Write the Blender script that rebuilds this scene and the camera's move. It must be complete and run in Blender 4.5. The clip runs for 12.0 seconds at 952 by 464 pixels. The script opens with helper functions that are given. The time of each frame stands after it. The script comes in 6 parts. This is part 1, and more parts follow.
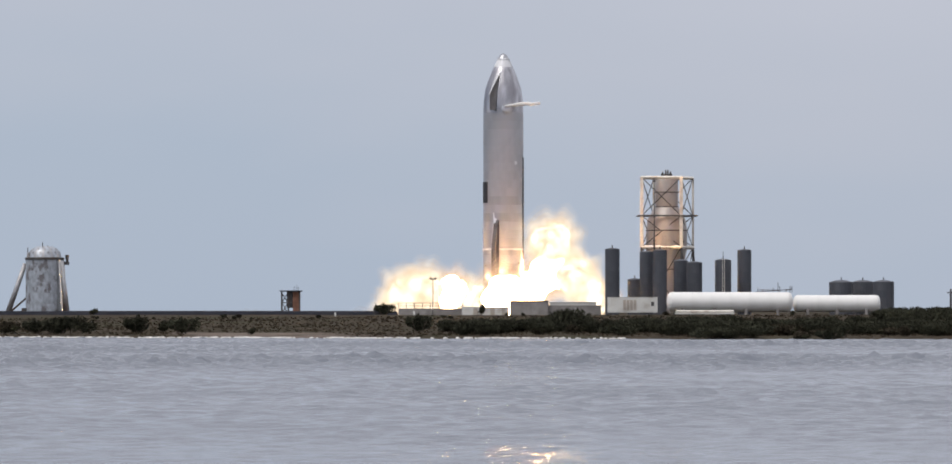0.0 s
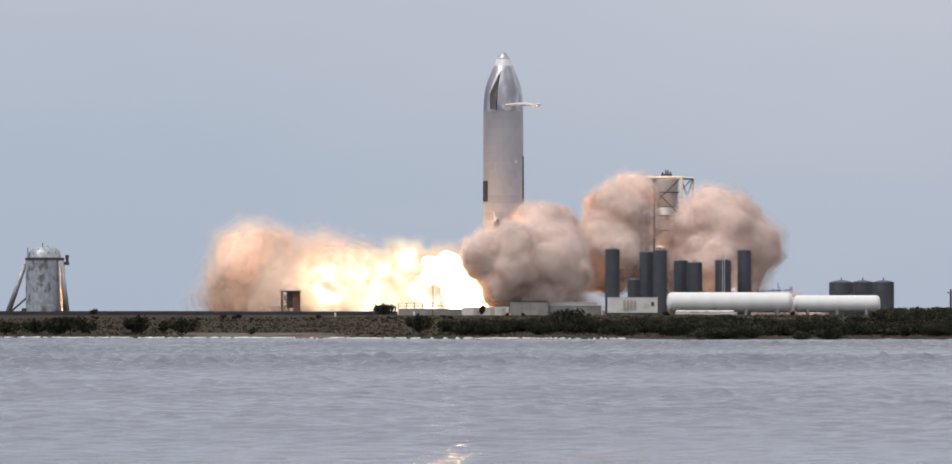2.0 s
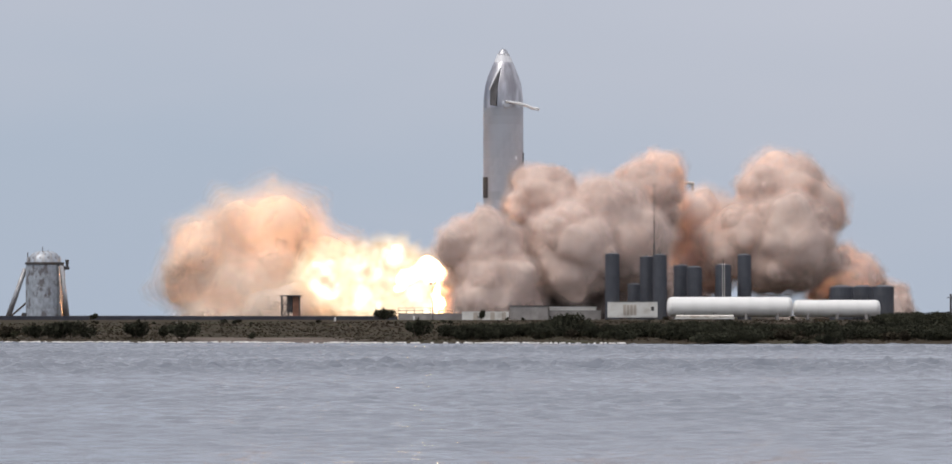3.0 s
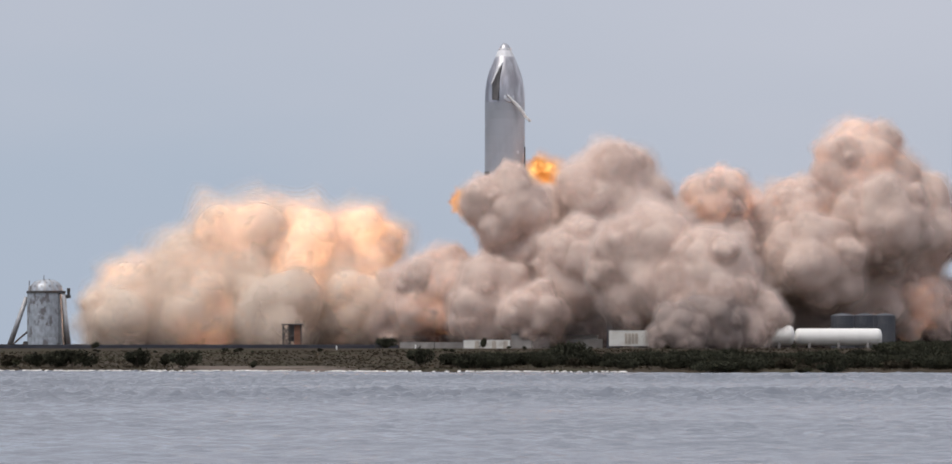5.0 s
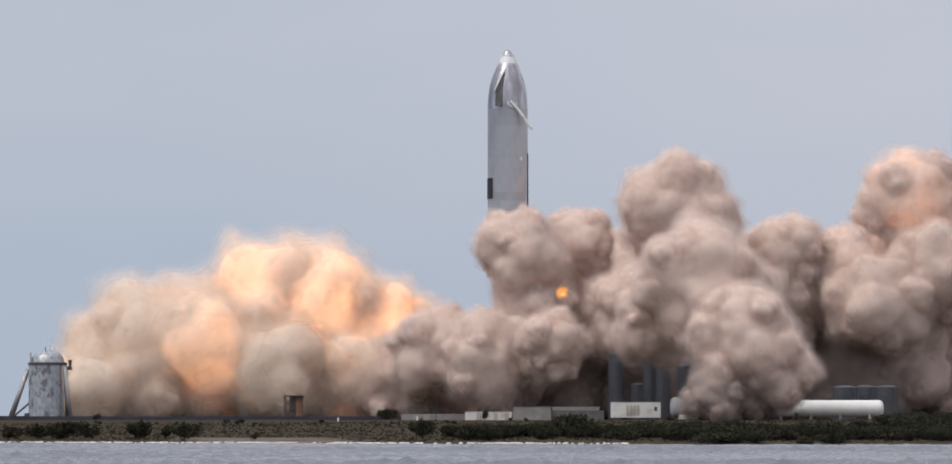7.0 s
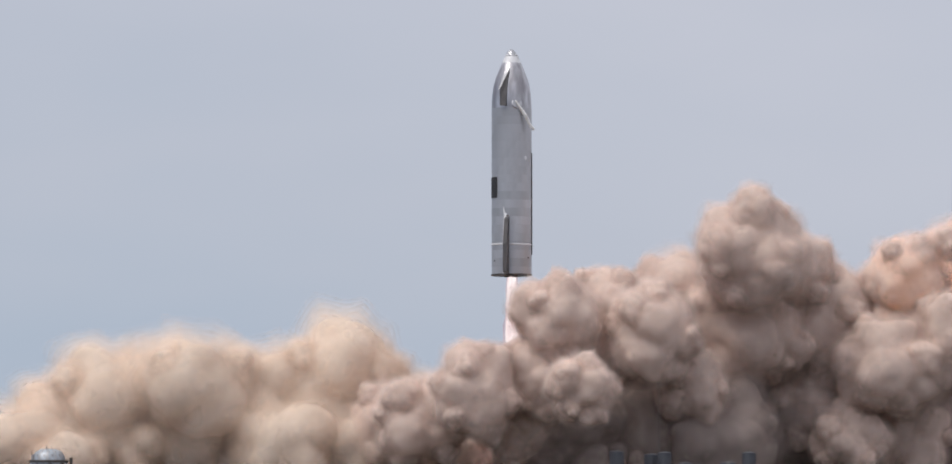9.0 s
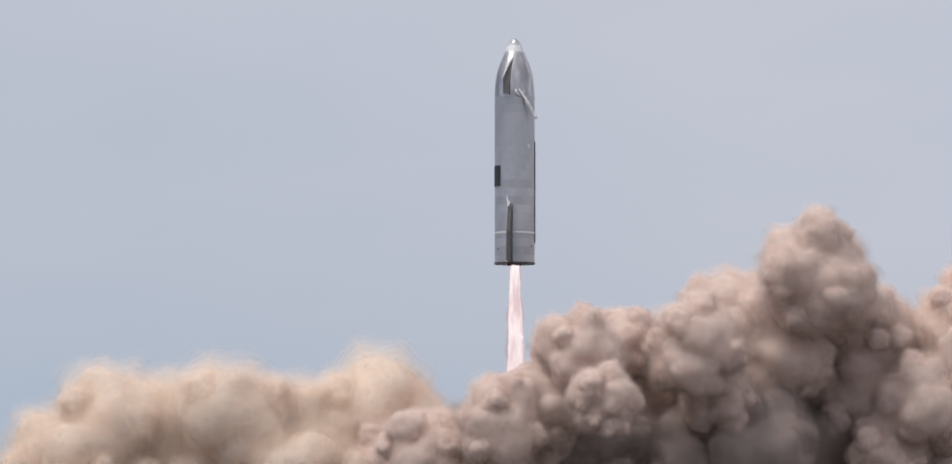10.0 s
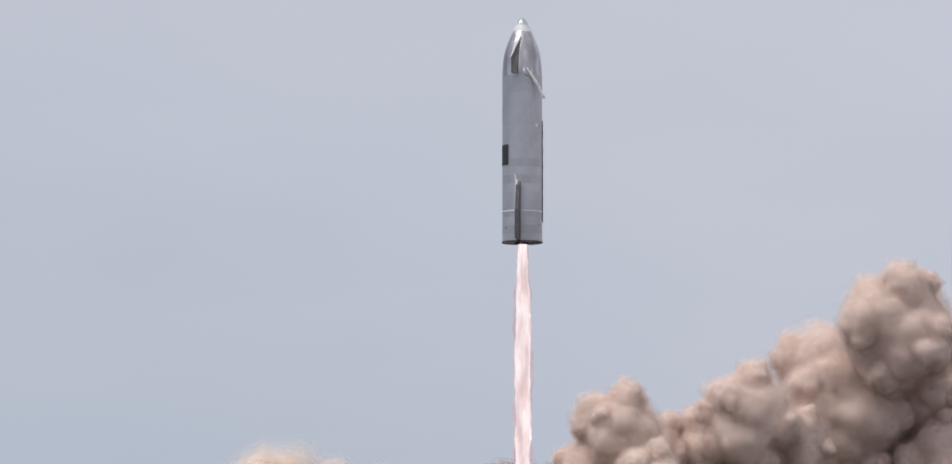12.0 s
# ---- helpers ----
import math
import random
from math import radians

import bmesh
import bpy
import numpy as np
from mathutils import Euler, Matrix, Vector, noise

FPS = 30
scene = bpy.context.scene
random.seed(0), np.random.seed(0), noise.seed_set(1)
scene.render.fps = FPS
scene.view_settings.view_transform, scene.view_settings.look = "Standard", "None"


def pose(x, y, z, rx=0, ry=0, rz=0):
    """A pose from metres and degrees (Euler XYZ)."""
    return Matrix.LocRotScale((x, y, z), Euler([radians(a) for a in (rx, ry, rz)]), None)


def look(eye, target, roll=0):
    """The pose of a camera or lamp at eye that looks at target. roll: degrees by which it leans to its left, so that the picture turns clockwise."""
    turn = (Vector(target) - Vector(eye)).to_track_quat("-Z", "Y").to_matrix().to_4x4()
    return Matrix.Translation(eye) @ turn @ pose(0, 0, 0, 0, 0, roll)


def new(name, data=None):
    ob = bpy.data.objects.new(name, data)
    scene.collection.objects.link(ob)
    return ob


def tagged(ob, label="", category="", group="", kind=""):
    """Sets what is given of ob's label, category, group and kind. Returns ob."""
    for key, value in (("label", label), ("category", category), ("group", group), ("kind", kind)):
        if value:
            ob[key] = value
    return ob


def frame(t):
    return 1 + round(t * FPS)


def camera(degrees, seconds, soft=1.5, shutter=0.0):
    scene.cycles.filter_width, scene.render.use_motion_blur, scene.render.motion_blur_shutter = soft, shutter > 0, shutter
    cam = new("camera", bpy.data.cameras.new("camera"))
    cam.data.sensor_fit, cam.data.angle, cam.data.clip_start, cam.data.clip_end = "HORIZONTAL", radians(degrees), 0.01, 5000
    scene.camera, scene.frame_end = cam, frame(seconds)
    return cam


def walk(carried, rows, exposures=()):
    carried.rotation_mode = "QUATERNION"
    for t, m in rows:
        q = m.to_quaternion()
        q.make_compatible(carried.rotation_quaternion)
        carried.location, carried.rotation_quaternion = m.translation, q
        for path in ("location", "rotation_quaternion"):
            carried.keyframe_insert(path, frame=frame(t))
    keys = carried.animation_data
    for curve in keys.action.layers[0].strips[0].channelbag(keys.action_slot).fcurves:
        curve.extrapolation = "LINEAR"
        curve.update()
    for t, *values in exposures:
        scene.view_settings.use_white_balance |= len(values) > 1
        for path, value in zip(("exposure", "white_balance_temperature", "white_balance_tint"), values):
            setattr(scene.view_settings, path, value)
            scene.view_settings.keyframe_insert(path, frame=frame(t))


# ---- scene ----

cam = camera(10.182, 12.0, soft=1.6)
walk(cam, [
    (0, pose(0, 0, 5.0, 90.820, 0, 0.000)),
    (1.5, pose(0, 0, 5.0, 90.820, 0, 0.000)),
    (2, pose(0, 0, 5.0, 90.822, 0, 0.000)),
    (2.5, pose(0, 0, 5.0, 90.840, 0, 0.000)),
    (3, pose(0, 0, 5.0, 90.872, 0, 0.000)),
    (3.5, pose(0, 0, 5.0, 90.908, 0, 0.004)),
    (4, pose(0, 0, 5.0, 90.951, 0, 0.008)),
    (4.5, pose(0, 0, 5.0, 91.029, 0, 0.012)),
    (4.8, pose(0, 0, 5.0, 91.097, 0, 0.015)),
    (5, pose(0, 0, 5.0, 91.178, 0, 0.016)),
    (5.25, pose(0, 0, 5.0, 91.341, 0, 0.020)),
    (5.5, pose(0, 0, 5.0, 91.494, 0, 0.024)),
    (6, pose(0, 0, 5.0, 91.696, 0, 0.026)),
    (6.5, pose(0, 0, 5.0, 91.796, 0, 0.029)),
    (7, pose(0, 0, 5.0, 91.946, 0, 0.033)),
    (7.2, pose(0, 0, 5.0, 92.011, 0, 0.034)),
    (7.6, pose(0, 0, 5.0, 92.187, 0, 0.037)),
    (8, pose(0, 0, 5.0, 92.401, 0, 0.040)),
    (8.4, pose(0, 0, 5.0, 92.648, 0, 0.043)),
    (8.8, pose(0, 0, 5.0, 92.888, 0, 0.046)),
    (9, pose(0, 0, 5.0, 92.992, 0, 0.047)),
    (9.5, pose(0, 0, 5.0, 93.265, 0, 0.050)),
    (10, pose(0, 0, 5.0, 93.537, 0, 0.053)),
    (10.5, pose(0, 0, 5.0, 93.829, 0, 0.056)),
    (11, pose(0, 0, 5.0, 94.114, 0, 0.059)),
    (11.5, pose(0, 0, 5.0, 94.490, 0, 0.062)),
    (12, pose(0, 0, 5.0, 94.917, 0, 0.065)),
])
scene.cycles.transparent_max_bounces = 48

# ---- world, sun ----
SUN_ELEVATION, SUN_ROTATION = radians(52), radians(232)


def make_world():
    w = bpy.data.worlds.new("overcast_sky")
    scene.world = w
    w.use_nodes = True
    nt = w.node_tree
    nt.nodes.clear()
    N, L = nt.nodes.new, nt.links.new
    out, bg = N("ShaderNodeOutputWorld"), N("ShaderNodeBackground")
    sky = N("ShaderNodeTexSky")
    sky.sky_type, sky.sun_disc = "NISHITA", False
    sky.sun_elevation, sky.sun_rotation = SUN_ELEVATION, SUN_ROTATION
    dim = N("ShaderNodeMix")
    dim.data_type, dim.blend_type = "RGBA", "MULTIPLY"
    dim.inputs[0].default_value = 1.0
    dim.inputs[7].default_value = (0.09, 0.09, 0.09, 1)
    L(sky.outputs[0], dim.inputs[6])
    co = N("ShaderNodeTexCoord")
    sep = N("ShaderNodeSeparateXYZ")
    L(co.outputs["Generated"], sep.inputs[0])
    ramp = N("ShaderNodeValToRGB")
    ramp.color_ramp.elements[0].position = 0.0
    ramp.color_ramp.elements[0].color = (0.420, 0.490, 0.605, 1)
    e = ramp.color_ramp.elements.new(0.06)
    e.color = (0.495, 0.530, 0.625, 1)
    e = ramp.color_ramp.elements.new(0.14)
    e.color = (0.570, 0.585, 0.670, 1)
    ramp.color_ramp.elements[-1].position = 0.6
    ramp.color_ramp.elements[-1].color = (0.72, 0.73, 0.78, 1)
    # the cloud deck drifts in wide soft sheets
    mp = N("ShaderNodeMapping")
    mp.inputs["Scale"].default_value = (9, 9, 26)
    L(co.outputs["Generated"], mp.inputs[0])
    nz = N("ShaderNodeTexNoise")
    nz.inputs["Scale"].default_value = 1.0
    nz.inputs["Detail"].default_value = 3.0
    L(mp.outputs[0], nz.inputs["Vector"])
    ma = N("ShaderNodeMath")
    ma.operation = "MULTIPLY_ADD"
    ma.inputs[1].default_value, ma.inputs[2].default_value = 0.10, -0.05
    L(nz.outputs[0], ma.inputs[0])
    # bluer, thinner cloud to the west
    sx = N("ShaderNodeMath")
    sx.operation = "MULTIPLY_ADD"
    sx.inputs[1].default_value = 0.26
    L(sep.outputs[0], sx.inputs[0])
    L(ma.outputs[0], sx.inputs[2])
    ad = N("ShaderNodeMath")
    ad.operation = "ADD"
    L(sep.outputs[2], ad.inputs[0])
    L(sx.outputs[0], ad.inputs[1])
    L(ad.outputs[0], ramp.inputs[0])
    mix = N("ShaderNodeMix")
    mix.data_type = "RGBA"
    mix.inputs[0].default_value = 0.93
    L(dim.outputs[2], mix.inputs[6])
    L(ramp.outputs[0], mix.inputs[7])
    L(mix.outputs[2], bg.inputs[0])
    bg.inputs[1].default_value = 1.0
    L(bg.outputs[0], out.inputs[0])


make_world()
sun = new("sun", bpy.data.lights.new("sun", "SUN"))
sun.data.energy, sun.data.angle, sun.data.color = 2.0, radians(35), (1.0, 0.95, 0.88)
sun.matrix_world = look((-245, -190, 525), (0, 0, 0))


# ---- materials ----
def material(name, base, rough=0.7, metal=0.0, vary=0.25, scale=1.0, stain=None, stain_scale=0.15,
             bump=0.1, island=0.0, stretch=(1, 1, 1), alpha=1.0, stain_at=(0.5, 0.68)):
    """A surface with grain, wide stains of a second colour, and fine relief, in metres."""
    m = bpy.data.materials.new(name)
    m.use_nodes = True
    nt = m.node_tree
    N, L = nt.nodes.new, nt.links.new
    p = nt.nodes["Principled BSDF"]
    co = N("ShaderNodeTexCoord")
    mp = N("ShaderNodeMapping")
    mp.inputs["Scale"].default_value = stretch
    L(co.outputs["Object"], mp.inputs[0])
    n1, n2 = N("ShaderNodeTexNoise"), N("ShaderNodeTexNoise")
    n1.inputs["Scale"].default_value, n1.inputs["Detail"].default_value = scale, 6
    n2.inputs["Scale"].default_value, n2.inputs["Detail"].default_value = stain_scale, 5
    L(mp.outputs[0], n1.inputs["Vector"])
    L(mp.outputs[0], n2.inputs["Vector"])
    r1 = N("ShaderNodeValToRGB")
    r1.color_ramp.elements[0].position, r1.color_ramp.elements[1].position = 0.3, 0.7
    lo = [max(0.0, c * (1 - vary)) for c in base]
    hi = [min(1.0, c * (1 + vary)) for c in base]
    r1.color_ramp.elements[0].color, r1.color_ramp.elements[1].color = (*lo, 1), (*hi, 1)
    L(n1.outputs[0], r1.inputs[0])
    r2 = N("ShaderNodeValToRGB")
    r2.color_ramp.elements[0].position, r2.color_ramp.elements[1].position = stain_at
    L(n2.outputs[0], r2.inputs[0])
    mx = N("ShaderNodeMix")
    mx.data_type = "RGBA"
    L(r2.outputs[0], mx.inputs[0])
    L(r1.outputs[0], mx.inputs[6])
    mx.inputs[7].default_value = (*(stain or [c * 0.75 for c in base]), 1)
    col = mx.outputs[2]
    if island:
        ob = N("ShaderNodeObjectInfo")
        ge = N("ShaderNodeNewGeometry")
        s = N("ShaderNodeMath")
        s.operation = "ADD"
        L(ob.outputs["Random"], s.inputs[0])
        L(ge.outputs["Random Per Island"], s.inputs[1])
        s2 = N("ShaderNodeMath")
        s2.operation = "MULTIPLY_ADD"
        s2.inputs[1].default_value, s2.inputs[2].default_value = island, 1 - island
        L(s.outputs[0], s2.inputs[0])
        m2 = N("ShaderNodeMix")
        m2.data_type, m2.blend_type = "RGBA", "MULTIPLY"
        m2.inputs[0].default_value = 1
        L(col, m2.inputs[6])
        L(s2.outputs[0], m2.inputs[7])
        col = m2.outputs[2]
    L(col, p.inputs["Base Color"])
    p.inputs["Roughness"].default_value, p.inputs["Metallic"].default_value = rough, metal
    p.inputs["Alpha"].default_value = alpha
    if rough >= 0.9:
        p.inputs["Specular IOR Level"].default_value = 0.04
    if bump:
        b = N("ShaderNodeBump")
        b.inputs["Strength"].default_value, b.inputs["Distance"].default_value = 0.6, bump
        L(n1.outputs[0], b.inputs["Height"])
        L(b.outputs[0], p.inputs["Normal"])
    return m


def veil_mask(nt, last, alpha):
    """Lets the picture show through by the veil's own thickness and by a wide noise."""
    N, L = nt.nodes.new, nt.links.new
    tp, mx = N("ShaderNodeBsdfTransparent"), N("ShaderNodeMixShader")
    at, co, nz, mr, mu = N("ShaderNodeAttribute"), N("ShaderNodeTexCoord"), N("ShaderNodeTexNoise"), N("ShaderNodeMapRange"), N("ShaderNodeMath")
    at.attribute_name = "thickness"
    nz.inputs["Scale"].default_value, nz.inputs["Detail"].default_value = 2.4, 5
    L(co.outputs["Object"], nz.inputs["Vector"])
    mr.inputs[1].default_value, mr.inputs[2].default_value = 0.30, 0.66
    mr.inputs[3].default_value, mr.inputs[4].default_value = 0.6 * alpha, 1.3 * alpha
    L(nz.outputs[0], mr.inputs[0])
    mu.operation = "MULTIPLY"
    L(at.outputs["Fac"], mu.inputs[0])
    L(mr.outputs[0], mu.inputs[1])
    L(mu.outputs[0], mx.inputs[0])
    L(tp.outputs[0], mx.inputs[1])
    L(last, mx.inputs[2])
    return mx.outputs[0]


def smoke_material(name, base, base2, veil=0.0, mixed=0.35, relief=0.3):
    """Dust and steam: a pale, matt body that lets some light through from behind."""
    m = bpy.data.materials.new(name)
    m.use_nodes = True
    nt = m.node_tree
    nt.nodes.clear()
    N, L = nt.nodes.new, nt.links.new
    out = N("ShaderNodeOutputMaterial")
    co = N("ShaderNodeTexCoord")
    nz = N("ShaderNodeTexNoise")
    nz.inputs["Scale"].default_value, nz.inputs["Detail"].default_value = 1.7, 6
    L(co.outputs["Object"], nz.inputs["Vector"])
    rp = N("ShaderNodeValToRGB")
    rp.color_ramp.elements[0].position, rp.color_ramp.elements[1].position = 0.3, 0.7
    rp.color_ramp.elements[0].color, rp.color_ramp.elements[1].color = (*base, 1), (*base2, 1)
    L(nz.outputs[0], rp.inputs[0])
    df, tr, mx = N("ShaderNodeBsdfDiffuse"), N("ShaderNodeBsdfTranslucent"), N("ShaderNodeMixShader")
    L(rp.outputs[0], df.inputs[0])
    L(rp.outputs[0], tr.inputs[0])
    nb = N("ShaderNodeTexNoise")
    nb.inputs["Scale"].default_value, nb.inputs["Detail"].default_value = 5, 4
    L(co.outputs["Object"], nb.inputs["Vector"])
    bp = N("ShaderNodeBump")
    bp.inputs["Strength"].default_value, bp.inputs["Distance"].default_value = relief, 0.5
    L(nb.outputs[0], bp.inputs["Height"])
    L(bp.outputs[0], df.inputs["Normal"])
    mx.inputs[0].default_value = mixed
    L(df.outputs[0], mx.inputs[1])
    L(tr.outputs[0], mx.inputs[2])
    last = mx.outputs[0]
    if veil:
        last = veil_mask(nt, last, veil)
    L(last, out.inputs[0])
    return m


def fire_material(name, cool, hot, low, high, scale=1.6, alpha=1.0, stretch=(1, 1, 1), veil=0.0):
    """Burning gas, and firelit gas given a glow: hotter and cooler in streaks."""
    m = bpy.data.materials.new(name)
    m.use_nodes = True
    nt = m.node_tree
    nt.nodes.clear()
    N, L = nt.nodes.new, nt.links.new
    out, em = N("ShaderNodeOutputMaterial"), N("ShaderNodeEmission")
    co, mp, nz = N("ShaderNodeTexCoord"), N("ShaderNodeMapping"), N("ShaderNodeTexNoise")
    mp.inputs["Scale"].default_value = stretch
    L(co.outputs["Object"], mp.inputs[0])
    L(mp.outputs[0], nz.inputs["Vector"])
    nz.inputs["Scale"].default_value, nz.inputs["Detail"].default_value = scale, 5
    rp = N("ShaderNodeValToRGB")
    rp.color_ramp.elements[0].position, rp.color_ramp.elements[1].position = 0.36, 0.62
    rp.color_ramp.elements[0].color, rp.color_ramp.elements[1].color = (*cool, 1), (*hot, 1)
    L(nz.outputs[0], rp.inputs[0])
    mr = N("ShaderNodeMapRange")
    mr.inputs[1].default_value, mr.inputs[2].default_value = 0.36, 0.62
    mr.inputs[3].default_value, mr.inputs[4].default_value = low, high
    L(nz.outputs[0], mr.inputs[0])
    L(rp.outputs[0], em.inputs[0])
    L(mr.outputs[0], em.inputs[1])
    last = em.outputs[0]
    if alpha < 1:
        tp, m2 = N("ShaderNodeBsdfTransparent"), N("ShaderNodeMixShader")
        m2.inputs[0].default_value = alpha
        L(tp.outputs[0], m2.inputs[1])
        L(last, m2.inputs[2])
        last = m2.outputs[0]
    if veil:
        last = veil_mask(nt, last, veil)
    L(last, out.inputs[0])
    return m


def water_material():
    m = bpy.data.materials.new("bay_water")
    m.use_nodes = True
    nt = m.node_tree
    N, L = nt.nodes.new, nt.links.new
    p = nt.nodes["Principled BSDF"]
    p.inputs["Base Color"].default_value = (0.165, 0.18, 0.215, 1)
    p.inputs["Roughness"].default_value = 0.12
    p.inputs["IOR"].default_value = 1.33
    co, mp = N("ShaderNodeTexCoord"), N("ShaderNodeMapping")
    mp.inputs["Scale"].default_value = (0.5, 1.5, 1)
    L(co.outputs["Object"], mp.inputs[0])
    n1, n2 = N("ShaderNodeTexNoise"), N("ShaderNodeTexNoise")
    n1.inputs["Scale"].default_value, n1.inputs["Detail"].default_value = 2.2, 4
    n2.inputs["Scale"].default_value, n2.inputs["Detail"].default_value = 0.03, 3
    L(mp.outputs[0], n1.inputs["Vector"])
    L(co.outputs["Object"], n2.inputs["Vector"])
    b = N("ShaderNodeBump")
    b.inputs["Strength"].default_value, b.inputs["Distance"].default_value = 0.9, 0.12
    L(n1.outputs[0], b.inputs["Height"])
    L(b.outputs[0], p.inputs["Normal"])
    mr = N("ShaderNodeMapRange")
    mr.inputs[1].default_value, mr.inputs[2].default_value = 0.35, 0.65
    mr.inputs[3].default_value, mr.inputs[4].default_value = 0.06, 0.14
    L(n2.outputs[0], mr.inputs[0])
    L(mr.outputs[0], p.inputs["Roughness"])
    return m


M_STEEL = material("stainless_steel", (0.50, 0.505, 0.54), 0.42, 0.72, 0.10, 0.5, (0.40, 0.40, 0.425), 0.12, 0.02, 0.16, (1, 1, 0.25))
M_NOSE = material("bright_steel", (0.47, 0.465, 0.50), 0.34, 0.85, 0.26, 0.9, (0.30, 0.285, 0.31), 0.35, 0.04, 0.0, (1, 1, 0.22))
M_FROST = material("frosted_steel", (0.70, 0.70, 0.73), 0.6, 0.1, 0.06, 1.5, (0.7, 0.7, 0.72), 0.4, 0.02)
M_FLAP = material("flap_steel", (0.095, 0.09, 0.095), 0.6, 0.2, 0.2, 0.6, (0.07, 0.062, 0.062), 0.3, 0.03)
M_TILE = material("black_heat_tile", (0.035, 0.036, 0.042), 0.6, 0.0, 0.3, 1.2, (0.06, 0.06, 0.07), 0.4, 0.02, 0.2)
M_DARK = material("dark_steel", (0.09, 0.085, 0.085), 0.6, 0.4, 0.3, 1.0, (0.14, 0.10, 0.08), 0.4, 0.03)
M_TANK = material("slate_tank_paint", (0.070, 0.075, 0.092), 0.55, 0.0, 0.12, 0.7, (0.095, 0.095, 0.105), 0.25, 0.03, 0.12, (1, 1, 0.3))
M_WHITE = material("white_tank_paint", (0.80, 0.79, 0.78), 0.45, 0.0, 0.025, 0.6, (0.74, 0.73, 0.72), 0.3, 0.02, 0.0, (0.4, 1, 1))
M_BOX = material("white_container_paint", (0.72, 0.71, 0.68), 0.55, 0.0, 0.06, 0.8, (0.55, 0.52, 0.48), 0.4, 0.02)
M_BOXTAN = material("tan_panel", (0.50, 0.44, 0.38), 0.6, 0.0, 0.1, 0.8, None, 0.4, 0.02)
M_FRAME = material("white_tower_paint", (0.80, 0.76, 0.70), 0.5, 0.1, 0.08, 0.8, (0.6, 0.52, 0.45), 0.5, 0.02)
M_TESTTANK = material("worn_test_tank_steel", (0.42, 0.38, 0.36), 0.5, 0.6, 0.18, 0.4, (0.30, 0.26, 0.24), 0.2, 0.04, 0.0, (1, 1, 0.4))
M_HOP = material("blotched_hopper_steel", (0.42, 0.45, 0.50), 0.42, 0.35, 0.25, 1.3, (0.20, 0.19, 0.20), 0.8, 0.04, 0.0, (1, 1, 0.6), stain_at=(0.54, 0.63))
M_MIRROR = material("polished_steel", (0.62, 0.60, 0.58), 0.18, 1.0, 0.1, 0.6, None, 0.3, 0.02)
M_HOPLEG = material("hopper_leg_steel", (0.42, 0.42, 0.44), 0.5, 0.4, 0.2, 0.7, (0.28, 0.25, 0.24), 0.3, 0.03)
M_CONC = material("pad_concrete", (0.30, 0.28, 0.27), 0.85, 0.0, 0.2, 0.6, (0.20, 0.185, 0.18), 0.12, 0.04)
# rust-red panel; firelight falling on it is put into the orange colour
M_RUSTLIT = material("firelit_rusty_panel", (0.24, 0.115, 0.075), 0.75, 0.1, 0.25, 0.8, (0.26, 0.14, 0.10), 0.4, 0.03)
M_BERM = material("berm_earth", (0.020, 0.021, 0.028), 0.95, 0.0, 0.3, 0.5, (0.028, 0.028, 0.034), 0.1, 0.08)
M_ROOFMAT = material("dark_roof_sheet", (0.055, 0.055, 0.065), 0.7, 0.0, 0.2, 0.8, None, 0.3, 0.02)
M_GRASS = material("dry_salt_grass", (0.050, 0.040, 0.029), 0.95, 0.0, 0.3, 0.25, (0.050, 0.046, 0.030), 0.05, 0.1, 0.12)
M_SAND = material("shore_sand", (0.15, 0.122, 0.105), 0.95, 0.0, 0.2, 0.4, (0.10, 0.082, 0.07), 0.1, 0.05)
M_LEAF = material("scrub_leaf", (0.040, 0.041, 0.029), 0.9, 0.0, 0.35, 0.8, (0.042, 0.041, 0.026), 0.3, 0.0, 0.6)
M_LEAF2 = material("dry_scrub_leaf", (0.052, 0.044, 0.032), 0.9, 0.0, 0.35, 0.8, (0.05, 0.055, 0.032), 0.3, 0.0, 0.6)
M_TWIG = material("twig_bark", (0.10, 0.08, 0.065), 0.9, 0.0, 0.2, 2.0, None, 0.5, 0.01)
M_FOAM = material("pale_shell_bank", (0.72, 0.70, 0.68), 0.9, 0.0, 0.12, 2.0, (0.5, 0.47, 0.45), 0.4, 0.02, 0.25)
M_WATER = water_material()
M_SMOKE = smoke_material("dust_smoke", (0.82, 0.693, 0.627), (0.92, 0.795, 0.73), 0, 0.22)
M_SMOKEVEIL = smoke_material("dust_veil", (0.83, 0.71, 0.655), (0.93, 0.81, 0.755), 1.0, 0.5, 0.1)
# dust smoke again, darker: shade low in the cloud put into its colour
M_SMOKESHADE = smoke_material("shaded_dust_smoke", (0.45, 0.385, 0.365), (0.58, 0.495, 0.465), 0, 0.2)
M_SMOKESHADEVEIL = smoke_material("shaded_dust_veil", (0.54, 0.46, 0.43), (0.68, 0.575, 0.535), 1.0, 0.5, 0.1)
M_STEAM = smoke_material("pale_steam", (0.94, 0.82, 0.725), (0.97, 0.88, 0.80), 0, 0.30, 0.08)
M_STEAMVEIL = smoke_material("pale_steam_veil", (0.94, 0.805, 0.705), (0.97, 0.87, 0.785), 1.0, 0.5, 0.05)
M_VENT = smoke_material("vent_vapour", (0.95, 0.94, 0.95), (0.97, 0.97, 0.97), 0, 0.3)
M_FIRE = fire_material("ground_fire", (1.0, 0.46, 0.16), (1.0, 0.60, 0.28), 50.0, 95.0)
